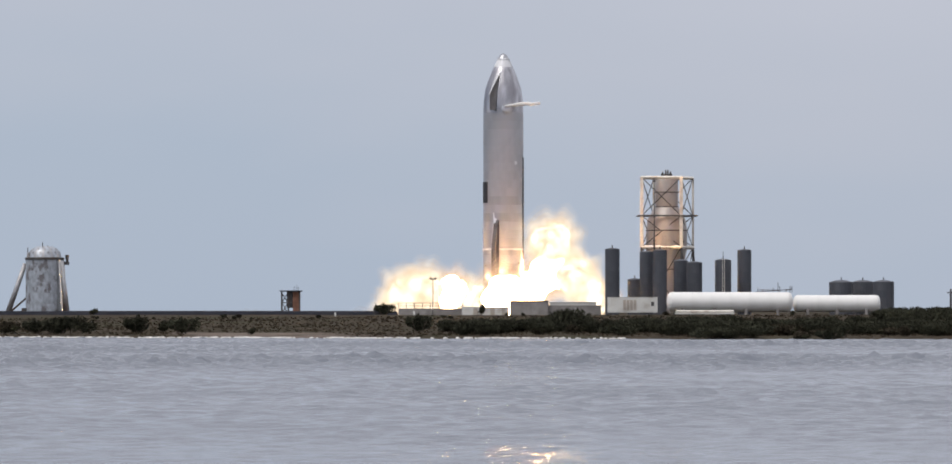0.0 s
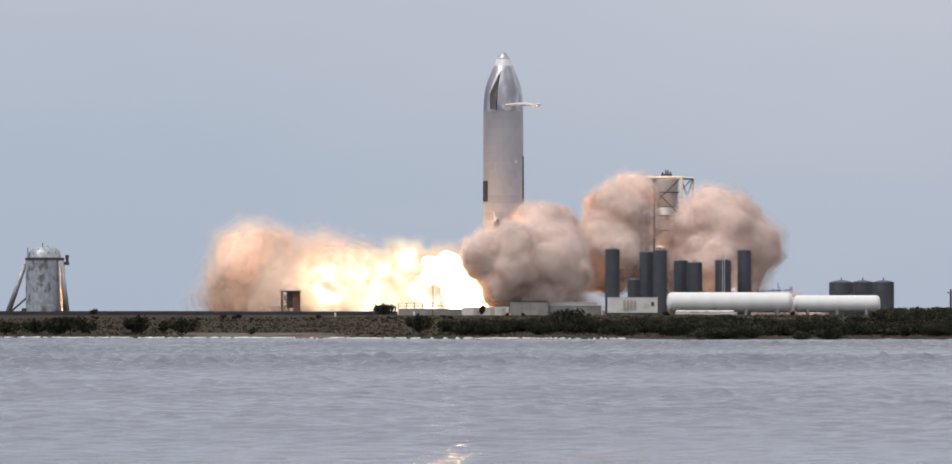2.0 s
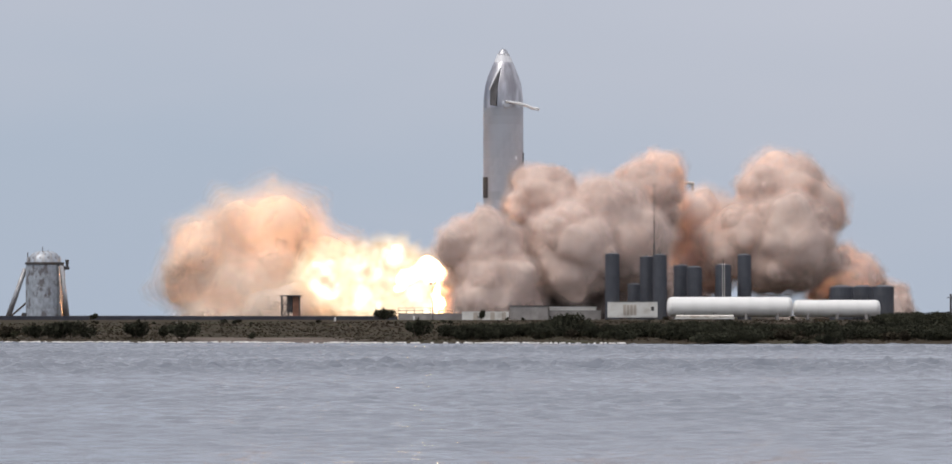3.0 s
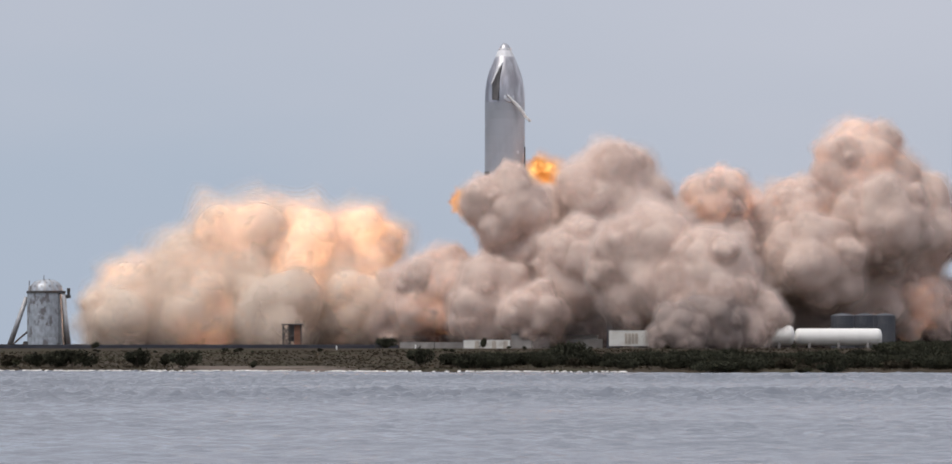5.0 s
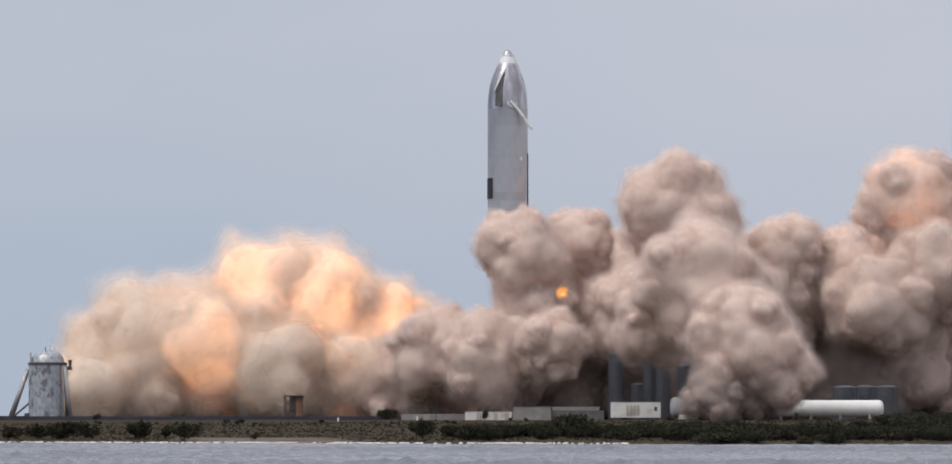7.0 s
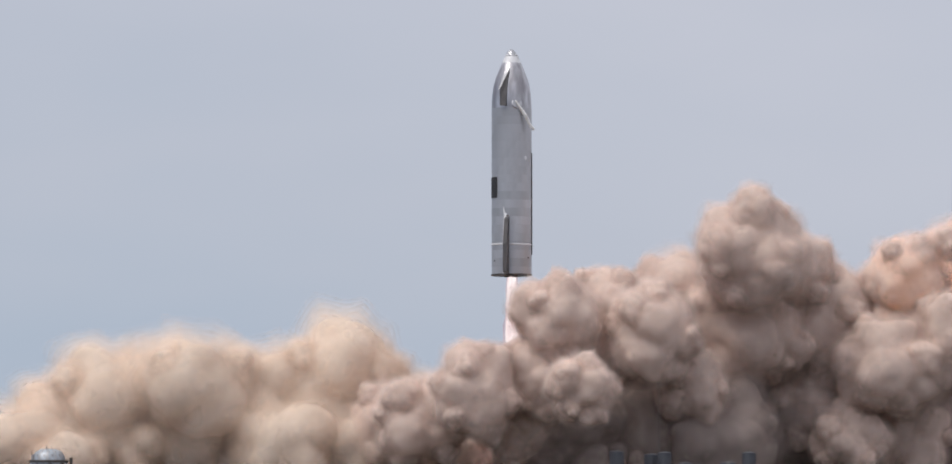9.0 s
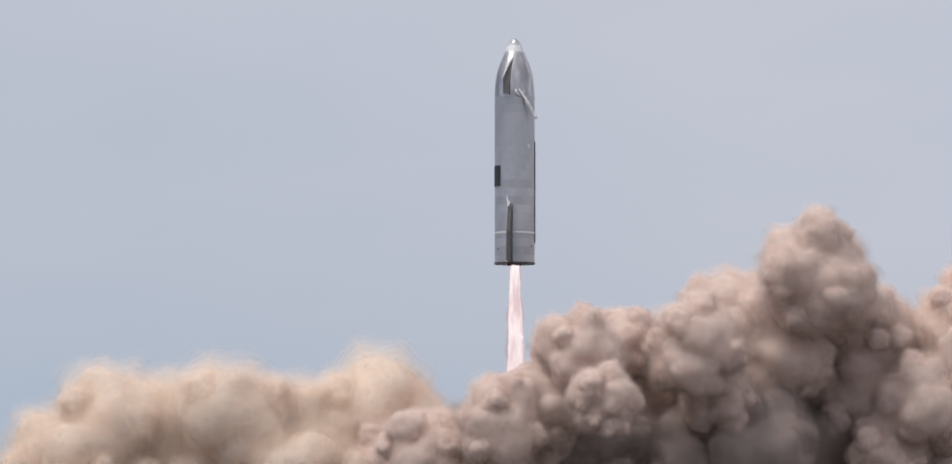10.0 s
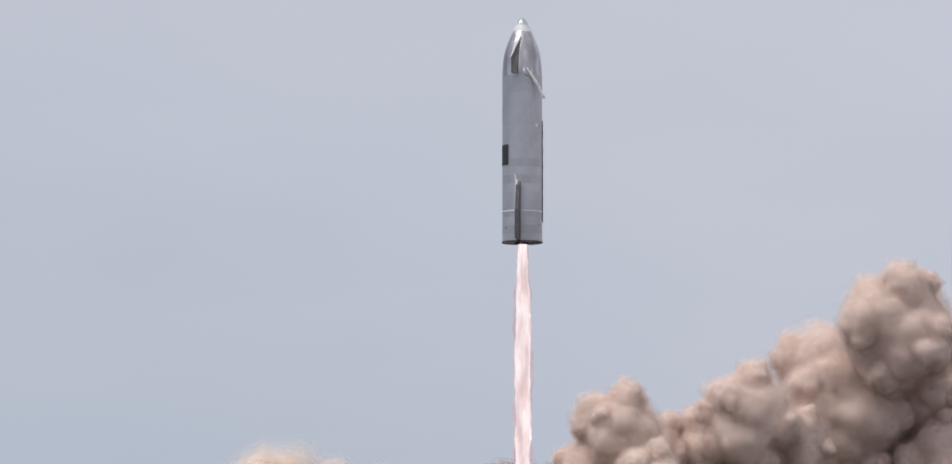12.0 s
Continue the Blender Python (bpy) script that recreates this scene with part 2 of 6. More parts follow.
M_FIREVEIL = fire_material("fire_glow_veil", (1.0, 0.58, 0.32), (1.0, 0.74, 0.50), 0.95, 1.6, veil=0.6)
# burning gas, and steam whose firelit brightness is put in as own glow
M_GLOW = fire_material("burning_gas", (1.0, 0.78, 0.58), (1.0, 0.89, 0.74), 1.0, 3.2)
M_GLOWVEIL = fire_material("burning_firelit_gas_veil", (1.0, 0.68, 0.40), (1.0, 0.84, 0.62), 1.0, 1.6, veil=0.9)
# unseen glowing cores added inside smoke lobes for the look of scattered firelight
M_CORE = fire_material("inner_glow_core", (1.0, 0.60, 0.32), (1.0, 0.70, 0.43), 11.0, 16.0)
M_EMBER = fire_material("ember_fire", (1.0, 0.30, 0.06), (1.0, 0.55, 0.18), 0.7, 2.2)
M_EMBERVEIL = fire_material("ember_veil", (1.0, 0.30, 0.06), (1.0, 0.50, 0.16), 0.6, 1.2, veil=0.9)
for veil_fire in (M_FIREVEIL, M_GLOWVEIL, M_EMBERVEIL):
    veil_fire.cycles.emission_sampling = "NONE"
M_PLUME = fire_material("engine_plume", (1.0, 0.78, 0.78), (1.0, 0.94, 0.93), 0.86, 1.2, 0.5, 1.0, (1, 1, 0.22))
M_PLUMEHALO = fire_material("plume_sheath", (0.85, 0.50, 0.62), (1.0, 0.72, 0.72), 0.45, 0.85, 0.6, 0.28, (1, 1, 0.2))


# ---- builders ----
def mesh_of(bm, name, mat, smooth=False):
    me = bpy.data.meshes.new(name)
    if smooth:
        for f in bm.faces:
            f.smooth = True
    bm.to_mesh(me)
    bm.free()
    for m in (mat if isinstance(mat, (list, tuple)) else [mat]):
        me.materials.append(m)
    return me


def part(name, bm, mat, parent=None, label="", at=None, smooth=False):
    ob = new(name, bm if isinstance(bm, bpy.types.Mesh) else mesh_of(bm, name, mat, smooth))
    if parent:
        ob.parent = parent
    if at is not None:
        ob.matrix_basis = at
    if label:
        ob["label"] = label
    return ob


def thing(name, at, label, category, group="", kind=""):
    ob = new(name)
    ob.matrix_basis = at
    return tagged(ob, label, category, group, kind)


def box(bm, x0, x1, y0, y1, z0, z1, bevel=0.0):
    r = bmesh.ops.create_cube(bm, size=1.0, matrix=Matrix.Translation(((x0 + x1) / 2, (y0 + y1) / 2, (z0 + z1) / 2)) @ Matrix.Diagonal((x1 - x0, y1 - y0, z1 - z0, 1)))
    if bevel:
        es = list({e for v in r["verts"] for e in v.link_edges})
        bmesh.ops.bevel(bm, geom=es, offset=bevel, segments=2, affect="EDGES", clamp_overlap=True)
    return bm


def boxed(x0, x1, y0, y1, z0, z1, bevel=0.0):
    return box(bmesh.new(), x0, x1, y0, y1, z0, z1, bevel)


def rod(bm, a, b, r, seg=8, r2=None):
    a, b = Vector(a), Vector(b)
    d = b - a
    m = Matrix.Translation((a + b) / 2) @ d.to_track_quat("Z", "Y").to_matrix().to_4x4()
    bmesh.ops.create_cone(bm, cap_ends=True, segments=seg, radius1=r, radius2=r if r2 is None else r2, depth=d.length, matrix=m)
    return bm


def rods(pairs, r, seg=8):
    bm = bmesh.new()
    for a, b in pairs:
        rod(bm, a, b, r, seg)
    return bm


def lathe(profile, seg=48, a0=0.0, a1=360.0, close=False):
    """Turns (radius, height) pairs about z."""
    bm = bmesh.new()
    full = a1 - a0 >= 359.9
    n = seg if full else seg + 1
    rings = []
    for r, z in profile:
        rings.append([bm.verts.new((r * math.cos(radians(a0 + (a1 - a0) * i / seg)), r * math.sin(radians(a0 + (a1 - a0) * i / seg)), z)) for i in range(n)])
    for p, q in zip(rings, rings[1:]):
        for i in range(n if full else n - 1):
            j = (i + 1) % n
            bm.faces.new((p[i], p[j], q[j], q[i]))
    if close:
        for ring in (rings[0][::-1], rings[-1]):
            bm.faces.new(ring)
    bmesh.ops.recalc_face_normals(bm, faces=bm.faces)
    return bm


# ---- ground and water ----
GROUND = 3.6


def shore_line(x):
    return 872 - x * 0.33 + 1.2 * math.sin(x * 0.13) + 0.7 * math.sin(x * 0.41 + 1)


def ground_height(x, y):
    s = shore_line(max(-140, min(140, x)))
    d = y - s
    if d < 0:
        return max(-2.0, d * 0.06)
    k = min(1.0, d / 230)
    h = min(0.45, d * 0.09) + (GROUND - 0.45) * (k ** 1.1)
    swell = 0.16 * noise.noise(Vector((x * 0.05, y * 0.03, 0))) + 0.07 * noise.noise(Vector((x * 0.21, y * 0.16, 3)))
    h -= 0.75 * min(1.0, max(0.0, (y - 1300) / 500))
    return h + swell * min(1, d / 12) * (1 if y < 1120 else max(0.0, (1160 - y) / 40))


def make_ground():
    xs = [-2500, -1200, -500, -250, -160] + [-130 + 2.6 * i for i in range(101)] + [160, 250, 500, 1200, 2500]
    ys = [-400, 0, 400, 700, 800] + [820 + 2.0 * i for i in range(170)] + [1170, 1200, 1260, 1400, 1800, 2600, 3600, 4900]
    verts = [(x, y, ground_height(x, y)) for y in ys for x in xs]
    n = len(xs)
    faces = [(j * n + i, j * n + i + 1, (j + 1) * n + i + 1, (j + 1) * n + i) for j in range(len(ys) - 1) for i in range(n - 1)]
    me = bpy.data.meshes.new("ground")
    me.from_pydata(verts, [], faces)
    me.materials.append(M_GRASS)
    me.materials.append(M_SAND)
    for f in me.polygons:
        f.use_smooth = True
        c = f.center
        d = c.y - shore_line(c.x)
        if d < -0.5 or (d < 34 and abs(c.x + 33 + d * 0.2) < 15 + 3 * math.sin(d)):
            f.material_index = 1
    tagged(new("ground", me), "low coastal land with dry grass and a sandy bank", "ground", kind="structure")


def make_water():
    y0, y1 = 150, 906
    # the sheet widens with the view, so that near ripples keep their shape
    ys = np.concatenate([np.arange(y0, 320, 0.30), np.arange(320, 520, 0.38), np.arange(520, y1, 0.5)])
    nx, ny = 400, len(ys)
    gu, gy = np.meshgrid(np.linspace(-1, 1, nx), ys)
    gx = gu * (12 + gy * 0.096)
    rng = np.random.RandomState(4)
    z = np.zeros_like(gx)
    for k in range(64):
        lam = rng.uniform(1.3, 2.4) if k < 50 else rng.uniform(2.4, 4.5)
        a = rng.normal(-1.5, 0.6)
        amp = 0.0135 * lam ** 0.6
        z += amp * np.sin((gx * math.cos(a) + gy * math.sin(a)) * 2 * math.pi / lam + rng.uniform(0, 6.28) + 0.9 * np.sin(gx * 0.09 + k) + 0.8 * np.sin(gy * 0.05 + 2 * k))
    gust = 0.8 + 0.4 * np.sin(gx * 0.021 + 1.0 + 0.6 * np.sin(gy * 0.017)) * np.sin(gy * 0.028)
    calm = np.clip((gy - 60) / 420, 0.44, 1.0)
    z *= gust * calm
    z *= 0.044 / z.std()
    z += 4.0 * z * np.abs(z) + 0.5 * np.abs(z)
    co = np.stack([gx, gy, z], -1).reshape(-1, 3)
    i = np.arange(nx * ny).reshape(ny, nx)
    q = np.stack([i[:-1, :-1], i[:-1, 1:], i[1:, 1:], i[1:, :-1]], -1).reshape(-1, 4)
    me = bpy.data.meshes.new("water")
    me.vertices.add(len(co))
    me.vertices.foreach_set("co", co.astype(np.float32).ravel())
    me.loops.add(q.size)
    me.loops.foreach_set("vertex_index", q.astype(np.int32).ravel())
    me.polygons.add(len(q))
    me.polygons.foreach_set("loop_start", (np.arange(len(q)) * 4).astype(np.int32))
    me.polygons.foreach_set("use_smooth", np.ones(len(q), bool))
    me.update(calc_edges=True)
    me.materials.append(M_WATER)
    w = tagged(new("water", me), "rippled grey-blue bay water before the shore", "water", kind="structure")
    bm = boxed(-2500, 2500, -400, 905, -1.2, -0.35)
    far = part("water_beyond", bm, M_WATER)
    tagged(far, "still grey-blue bay water around", "water", kind="structure")
    return w


make_ground()
water = make_water()

# ---- the rocket ----
def round_at(r, deg, z):
    """A place on a round body: 0 degrees faces the bay, 90 faces east."""
    return Vector((r * math.sin(radians(deg)), -r * math.cos(radians(deg)), z))


def wedge(r_points, deg, half, lean=0.0):
    """A fin: an outline of (radius, height) pairs, swept to a thickness about one bearing."""
    bm = bmesh.new()
    side = Vector((math.cos(radians(deg)), math.sin(radians(deg)), 0))
    a = [bm.verts.new(round_at(r, deg + lean, z) - side * half) for r, z in r_points]
    b = [bm.verts.new(round_at(r, deg + lean, z) + side * half) for r, z in r_points]
    bm.faces.new(a)
    bm.faces.new(b[::-1])
    n = len(a)
    for i in range(n):
        bm.faces.new((a[i], b[i], b[(i + 1) % n], a[(i + 1) % n]))
    bmesh.ops.recalc_face_normals(bm, faces=bm.faces)
    return bm


def make_rocket():
    ship = thing("rocket", pose(6.14, 1200, 11.32), "tall stainless steel rocket with pointed nose and flaps rising on flame", "rocket")
    rise, count = 1.88, 20
    ring = mesh_of(lathe([(4.5, 0.012), (4.5, rise - 0.012)], 72), "hull_ring", M_STEEL, True)
    for k in range(count):
        part("hull_ring", ring, None, ship, at=pose(0, 0, k * rise, 0, 0, 17 * k))
    top = count * rise
    part("inner_hull", lathe([(4.485, 0.02), (4.485, top)], 72), M_STEEL, ship, smooth=True)
    nose = [(4.5, top), (4.46, top + 1.4), (4.37, top + 2.8), (4.1, top + 5.0), (3.58, top + 6.8), (2.95, top + 8.4), (2.55, top + 9.4), (2.15, top + 10.3)]
    part("nose_cone", lathe(nose, 64), M_NOSE, ship, "streaked steel nose cone", smooth=True)
    part("nose_cap", lathe([(2.15, top + 10.3), (1.75, top + 11.2), (1.32, top + 12.0)], 48), M_FROST, ship, "pale frosted cap plates", smooth=True)
    part("nose_tip", lathe([(1.32, top + 12.0), (1.05, top + 12.55), (0.75, top + 13.0), (0.4, top + 13.3), (0.02, top + 13.4)], 32), M_STEEL, ship, smooth=True)
    part("nose_band", lathe([(1.34, top + 11.9), (1.44, top + 11.95), (1.40, top + 12.15), (1.24, top + 12.2)], 48), M_FROST, ship, "white frosted band below the tip")
    # raised panels on the nose
    for a, z0, z1 in ((2, 2.6, 9.9), (-52, 3.0, 10.0), (38, 3.4, 9.8)):
        bm = bmesh.new()
        def rad(z):
            return float(np.interp(z, [h - top for _, h in nose], [r for r, _ in nose]))
        vs = []
        for i in range(13):
            z = z0 + (z1 - z0) * i / 12
            w = 5.5 * (1 - 0.45 * i / 12)
            vs.append([bm.verts.new(round_at(rad(z) + e, a + s * w, top + z)) for s, e in ((-1, 0.0), (-0.97, 0.06), (0, 0.075), (0.97, 0.06), (1, 0.0))])
        for p, q in zip(vs, vs[1:]):
            for i in range(4):
                bm.faces.new((p[i], p[i + 1], q[i + 1], q[i]))
        part("nose_panel", bm, M_NOSE, ship)
    # forward flap, folded toward the bay, dark inside; its pale leading fairing
    def slab(outline, deg, low, high):
        """A plate over the nose: an outline of (sideways, height) pairs between two offsets from the hull."""
        bm = bmesh.new()
        side = Vector((math.cos(radians(deg)), math.sin(radians(deg)), 0))
        hull = lambda z: float(np.interp(z, [h - top for _, h in nose], [r for r, _ in nose]))
        rings = [[bm.verts.new(round_at(hull(z) + off, deg, top + z) + side * s) for s, z in outline] for off in (low, high)]
        bm.faces.new(rings[0][::-1])
        bm.faces.new(rings[1])
        n = len(outline)
        for k in range(n):
            bm.faces.new((rings[0][k], rings[0][(k + 1) % n], rings[1][(k + 1) % n], rings[1][k]))
        bmesh.ops.recalc_face_normals(bm, faces=bm.faces)
        return bm
    for deg in (-29, 151):
        part("forward_flap", slab([(0.78, 8.2), (0.72, 0.3), (-0.72, 0.5), (-0.85, 4.2)], deg, -0.9, 0.55), M_FLAP, ship, "dark folded forward flap")
        part("flap_fairing", slab([(0.80, 8.9), (0.75, 8.1), (-0.88, 4.1), (-1.25, 4.0), (-0.2, 7.4)], deg, -0.9, 0.35), M_FROST, ship, "pale fairing along the flap hinge")
    part("vent_cover", lathe([(0.0, 0.06), (0.8, 0.05), (1.2, 0.0), (1.25, -0.2)], 24), M_STEEL, ship, at=Matrix.Translation(round_at(4.4, 10, top + 0.9)) @ pose(0, 0, 0, 84, 0, 10), smooth=True)
    # aft flaps, edge on
    aft = [(4.3, 0.2), (7.6, 0.6), (7.4, 7.0), (5.9, 12.6), (4.4, 13.5)]
    part("aft_flap", wedge(aft, -18, 0.42), M_FLAP, ship, "dark aft flap seen edge on")
    part("aft_flap", wedge(aft, 162, 0.42), M_FLAP, ship, "dark aft flap seen edge on")
    for a in (-22, 158):
        part("flap_edge", wedge([(4.45, 6.8), (6.6, 7.2), (5.9, 12.4), (4.5, 13.9)], a, 0.17), M_FROST, ship, "frosted leading edge of the aft flap")
        bm = rod(bmesh.new(), round_at(5.3, a + 1, 12.4), round_at(4.6, a - 7, 15.1), 0.28, 8, 0.12)
        part("flap_tip_fairing", bm, M_FROST, ship)
    part("frost_ring", lathe([(4.5, 6.75), (4.58, 6.8), (4.58, 7.06), (4.5, 7.12)], 64), M_FROST, ship, "white frost line round the skirt")
    part("skirt_rim", lathe([(4.45, -0.12), (4.58, -0.1), (4.6, 0.25), (4.5, 0.32)], 64), M_DARK, ship, "scorched dark lower rim")
    # heat tile patch, tile by tile
    patch = new("heat_shield_patch", mesh_of(lathe([(4.5, 17.35), (4.54, 17.35), (4.54, 22.05), (4.5, 22.05)], 10, 180, 219), "heat_shield_patch", M_DARK))
    patch.parent = ship
    tile = mesh_of(lathe([(4.53, 0.02), (4.6, 0.04), (4.6, 0.54), (4.53, 0.56)], 2, 180, 184.7), "heat_tile", M_TILE)
    for i in range(8):
        for j in range(8):
            part("heat_tile", tile, None, patch, at=pose(0, 0, 17.4 + 0.58 * j, 0, 0, 4.85 * i))
    # cable tunnel and its small fittings
    tunnel = part("cable_tunnel", wedge([(4.4, 4.6), (4.68, 4.7), (4.68, 27.5), (4.4, 27.7)], 77, 0.22), M_FLAP, ship, "cable tunnel running up the hull")
    for z in (6.4, 8.9, 12.5, 17.0, 20.6, 24.6):
        part("bracket", boxed(4.3, 4.78, -1.2, -0.85, z, z + 0.35, 0.05), M_FROST, tunnel)
    for a, z, s in ((38, 26.3, 0.42), (63, 22.6, 0.24), (50, 3.9, 0.2), (-62, 3.2, 0.2)):
        part("vent_port", lathe([(0.0, 0.1), (s * 0.8, 0.09), (s, 0.0)], 16), M_FROST if z > 10 else M_DARK, ship, at=Matrix.Translation(round_at(4.5, a, z)) @ pose(0, 0, 0, 90, 0, a))
    bell = mesh_of(lathe([(0.25, 1.2), (0.32, 0.8), (0.45, 0.4), (0.6, -0.1), (0.68, -0.6), (0.62, -0.6), (0.5, 0.0), (0.2, 1.1)], 24), "engine_bell", M_DARK, True)
    for k in range(3):
        part("engine_bell", bell, None, ship, at=Matrix.Translation(round_at(1.1, 40 + 120 * k, 0.2)))
    part("engine_bay", lathe([(0.02, 0.9), (4.4, 0.9), (4.4, 1.1), (0.02, 1.1)], 32), M_DARK, ship)
    # the flame below the engines
    def column(r0, r1, length, seed, wob):
        bm = bmesh.new()
        rings = []
        n = 90
        for k in range(n + 1):
            u = k / n
            z = -length * u
            r = (r0 + (r1 - r0) * min(1.0, u * 5)) * (1 + wob * noise.noise(Vector((seed, z * 0.22, 0))) + 0.5 * wob * noise.noise(Vector((seed, z * 0.9, 5))))
            dx = 0.35 * noise.noise(Vector((seed + 9, z * 0.09, 0))) * min(1, u * 4)
            rings.append([bm.verts.new((dx + r * math.cos(t) * (1 + 0.12 * noise.noise(Vector((math.cos(t) * 2, math.sin(t) * 2, z * 0.4 + seed)))), r * math.sin(t), z)) for t in [2 * math.pi * i / 20 for i in range(20)]])
        for p, q in zip(rings, rings[1:]):
            for i in range(20):
                bm.faces.new((p[i], p[(i + 1) % 20], q[(i + 1) % 20], q[i]))
        bm.faces.new(rings[0])
        bm.faces.new(rings[-1][::-1])
        bmesh.ops.recalc_face_normals(bm, faces=bm.faces)
        return bm
    plume = part("exhaust_flame", column(1.0, 1.72, 90, 2, 0.14), M_PLUME, ship, "white-pink column of engine flame", at=pose(0.1, 0, -0.3), smooth=True)
    part("flame_sheath", column(1.25, 2.2, 90, 7, 0.2), M_PLUMEHALO, plume, "thin rosy outer flame", smooth=True)
    return ship, top


def make_vent(ship, top):
    """Cold vapour streaming from the vent below the flap: a chain of small clumps, swung by the wind."""
    bm = bmesh.new()
    rnd = random.Random(5)
    for k in range(70):
        u = k / 69
        c = Vector((7.6 * u, 0.1 * math.sin(u * 9) * u, 0.22 * math.sin(u * 5.3) * u))
        c += Vector((rnd.uniform(-1, 1), rnd.uniform(-1, 1), rnd.uniform(-1, 1))) * (0.03 + 0.22 * u * u)
        s = 0.17 + 0.17 * math.sin(math.pi * min(1, u * 1.02)) * rnd.uniform(0.6, 1.2)
        r = bmesh.ops.create_icosphere(bm, subdivisions=2, radius=s, matrix=Matrix.Translation(c) @ Matrix.Diagonal((2.0, 1, 1, 1)))
        for v in r["verts"]:
            v.co += (v.co - c) * 0.35 * noise.noise(v.co * 2.2)
    return part("vent_stream", bm, M_VENT, ship, "thin white stream of vented vapour", smooth=True)


rocket, nose_base = make_rocket()
vent = make_vent(rocket, nose_base)


# ---- launch mount and pad ----
def make_mount():
    m = thing("launch_mount", pose(6.14, 1200, GROUND), "steel launch mount with a ring on six legs", "launch mount")
    h = 11.32 - GROUND - 0.3
    part("mount_ring", lathe([(3.6, h - 1.2), (4.7, h - 1.2), (4.7, h), (3.6, h), (3.6, h - 1.2)], 36), M_DARK, m)
    for k in range(6):
        a, b = round_at(5.6, 60 * k, 0), round_at(4.2, 60 * k, h - 1.0)
        part("leg", rod(bmesh.new(), a, b, 0.45, 12), M_DARK, m)
        c = round_at(4.6, 60 * k + 60, h - 1.4)
        part("brace", rod(bmesh.new(), a, c, 0.14, 8), M_DARK, m)


def railing(bm_len, posts, parent, z):
    for k in range(posts):
        part("post", boxed(-0.06, 0.06, -0.06, 0.06, 0, 1.25), M_DARK, parent, at=pose(bm_len * k / (posts - 1), 0, z))
    for zz in (0.6, 1.2):
        part("rail", boxed(0, bm_len, -0.04, 0.04, zz - 0.05, zz + 0.05), M_DARK, parent, at=pose(0, 0, z))


def low_building(name, x0, x1, y, depth, z1, mat, label, category, roof=M_ROOFMAT, panels=5, over=0.15):
    w, h = x1 - x0, z1 - GROUND
    b = thing(name, pose(x0, y, GROUND - 0.4), label, category)
    h += 0.4
    part("wall", boxed(0, w, 0, depth, 0, h - 0.18, 0.03), mat, b)
    part("roof", boxed(-over, w + over, -over, depth + over, h - 0.18, h, 0.03), roof, b)
    for k in range(panels):
        part("panel", boxed(w * (k + 0.08) / panels, w * (k + 0.92) / panels, -0.06, -0.003, 0.25, h - 0.4, 0.015), mat, b)
    return b


def make_pad():
    deck = thing("pad_deck", pose(-16.73, 1150, GROUND - 0.4), "brown concrete pad deck edged with a steel railing", "platform")
    w = 13.852
    part("deck", boxed(0, w, 0, 14, 0, 1.7, 0.05), M_CONC, deck)
    for k in range(6):
        part("slab_face", boxed(w * k / 6 + 0.06, w * (k + 1) / 6 - 0.06, -0.08, -0.003, 0.1, 1.55, 0.02), M_CONC, deck)
    rail = part("deck_beam", boxed(0, w, 0.1, 0.3, 1.7, 1.78), M_DARK, deck)
    railing(w, 9, rail, 1.78)
    low_building("equipment_shed", 7.35, 15.62, 1155, 9, 6.71, M_CONC, "grey low equipment shed with a dark flat roof", "shed", panels=4)
    low_building("blast_wall", 15.69, 27.15, 1160, 3, 5.66, M_CONC, "long grey concrete blast wall beside the pad", "wall", M_CONC, 9, 0.05)
    low_building("equipment_shed", 16.11, 26.37, 1172, 4, 6.46, M_BOX, "long low shed with a pale flat roof", "shed", M_WHITE, 6)
    b = low_building("storage_box", -2.95, 6.92, 1128, 3.2, 5.38, M_BOX, "row of white storage boxes by the pad", "container", M_BOX, 6, 0.03)
    for k, x in enumerate((2.4, 6.0, 8.4)):
        part("door", boxed(x, x + 0.9, -0.09, -0.065, 0.3, 2.0), M_BOXTAN, b)
    low_building("equipment_shed", 7.45, 11.30, 1130, 3, 5.26, M_CONC, "small grey concrete block hut", "shed", M_CONC, 2, 0.05)


def make_light_pole(x, y, z1):
    p = thing("light_pole", pose(x, y, GROUND), "slender steel pole with two floodlight heads", "light pole")
    h = z1 - GROUND
    part("pole", rod(bmesh.new(), (0, 0, 0), (0, 0, h), 0.11, 10, 0.07), M_DARK, p)
    part("crossarm", boxed(-0.65, 0.65, -0.06, 0.06, h - 0.35, h - 0.2), M_DARK, p)
    for s in (-0.5, 0.5):
        part("lamp_head", boxed(s - 0.26, s + 0.26, -0.3, 0.12, h - 0.2, h + 0.12, 0.05), M_DARK, p)
    part("base_plate", boxed(-0.3, 0.3, -0.3, 0.3, 0, 0.12, 0.02), M_DARK, p)


make_mount()
make_pad()
make_light_pole(-9.25, 1147.5, 11.52)


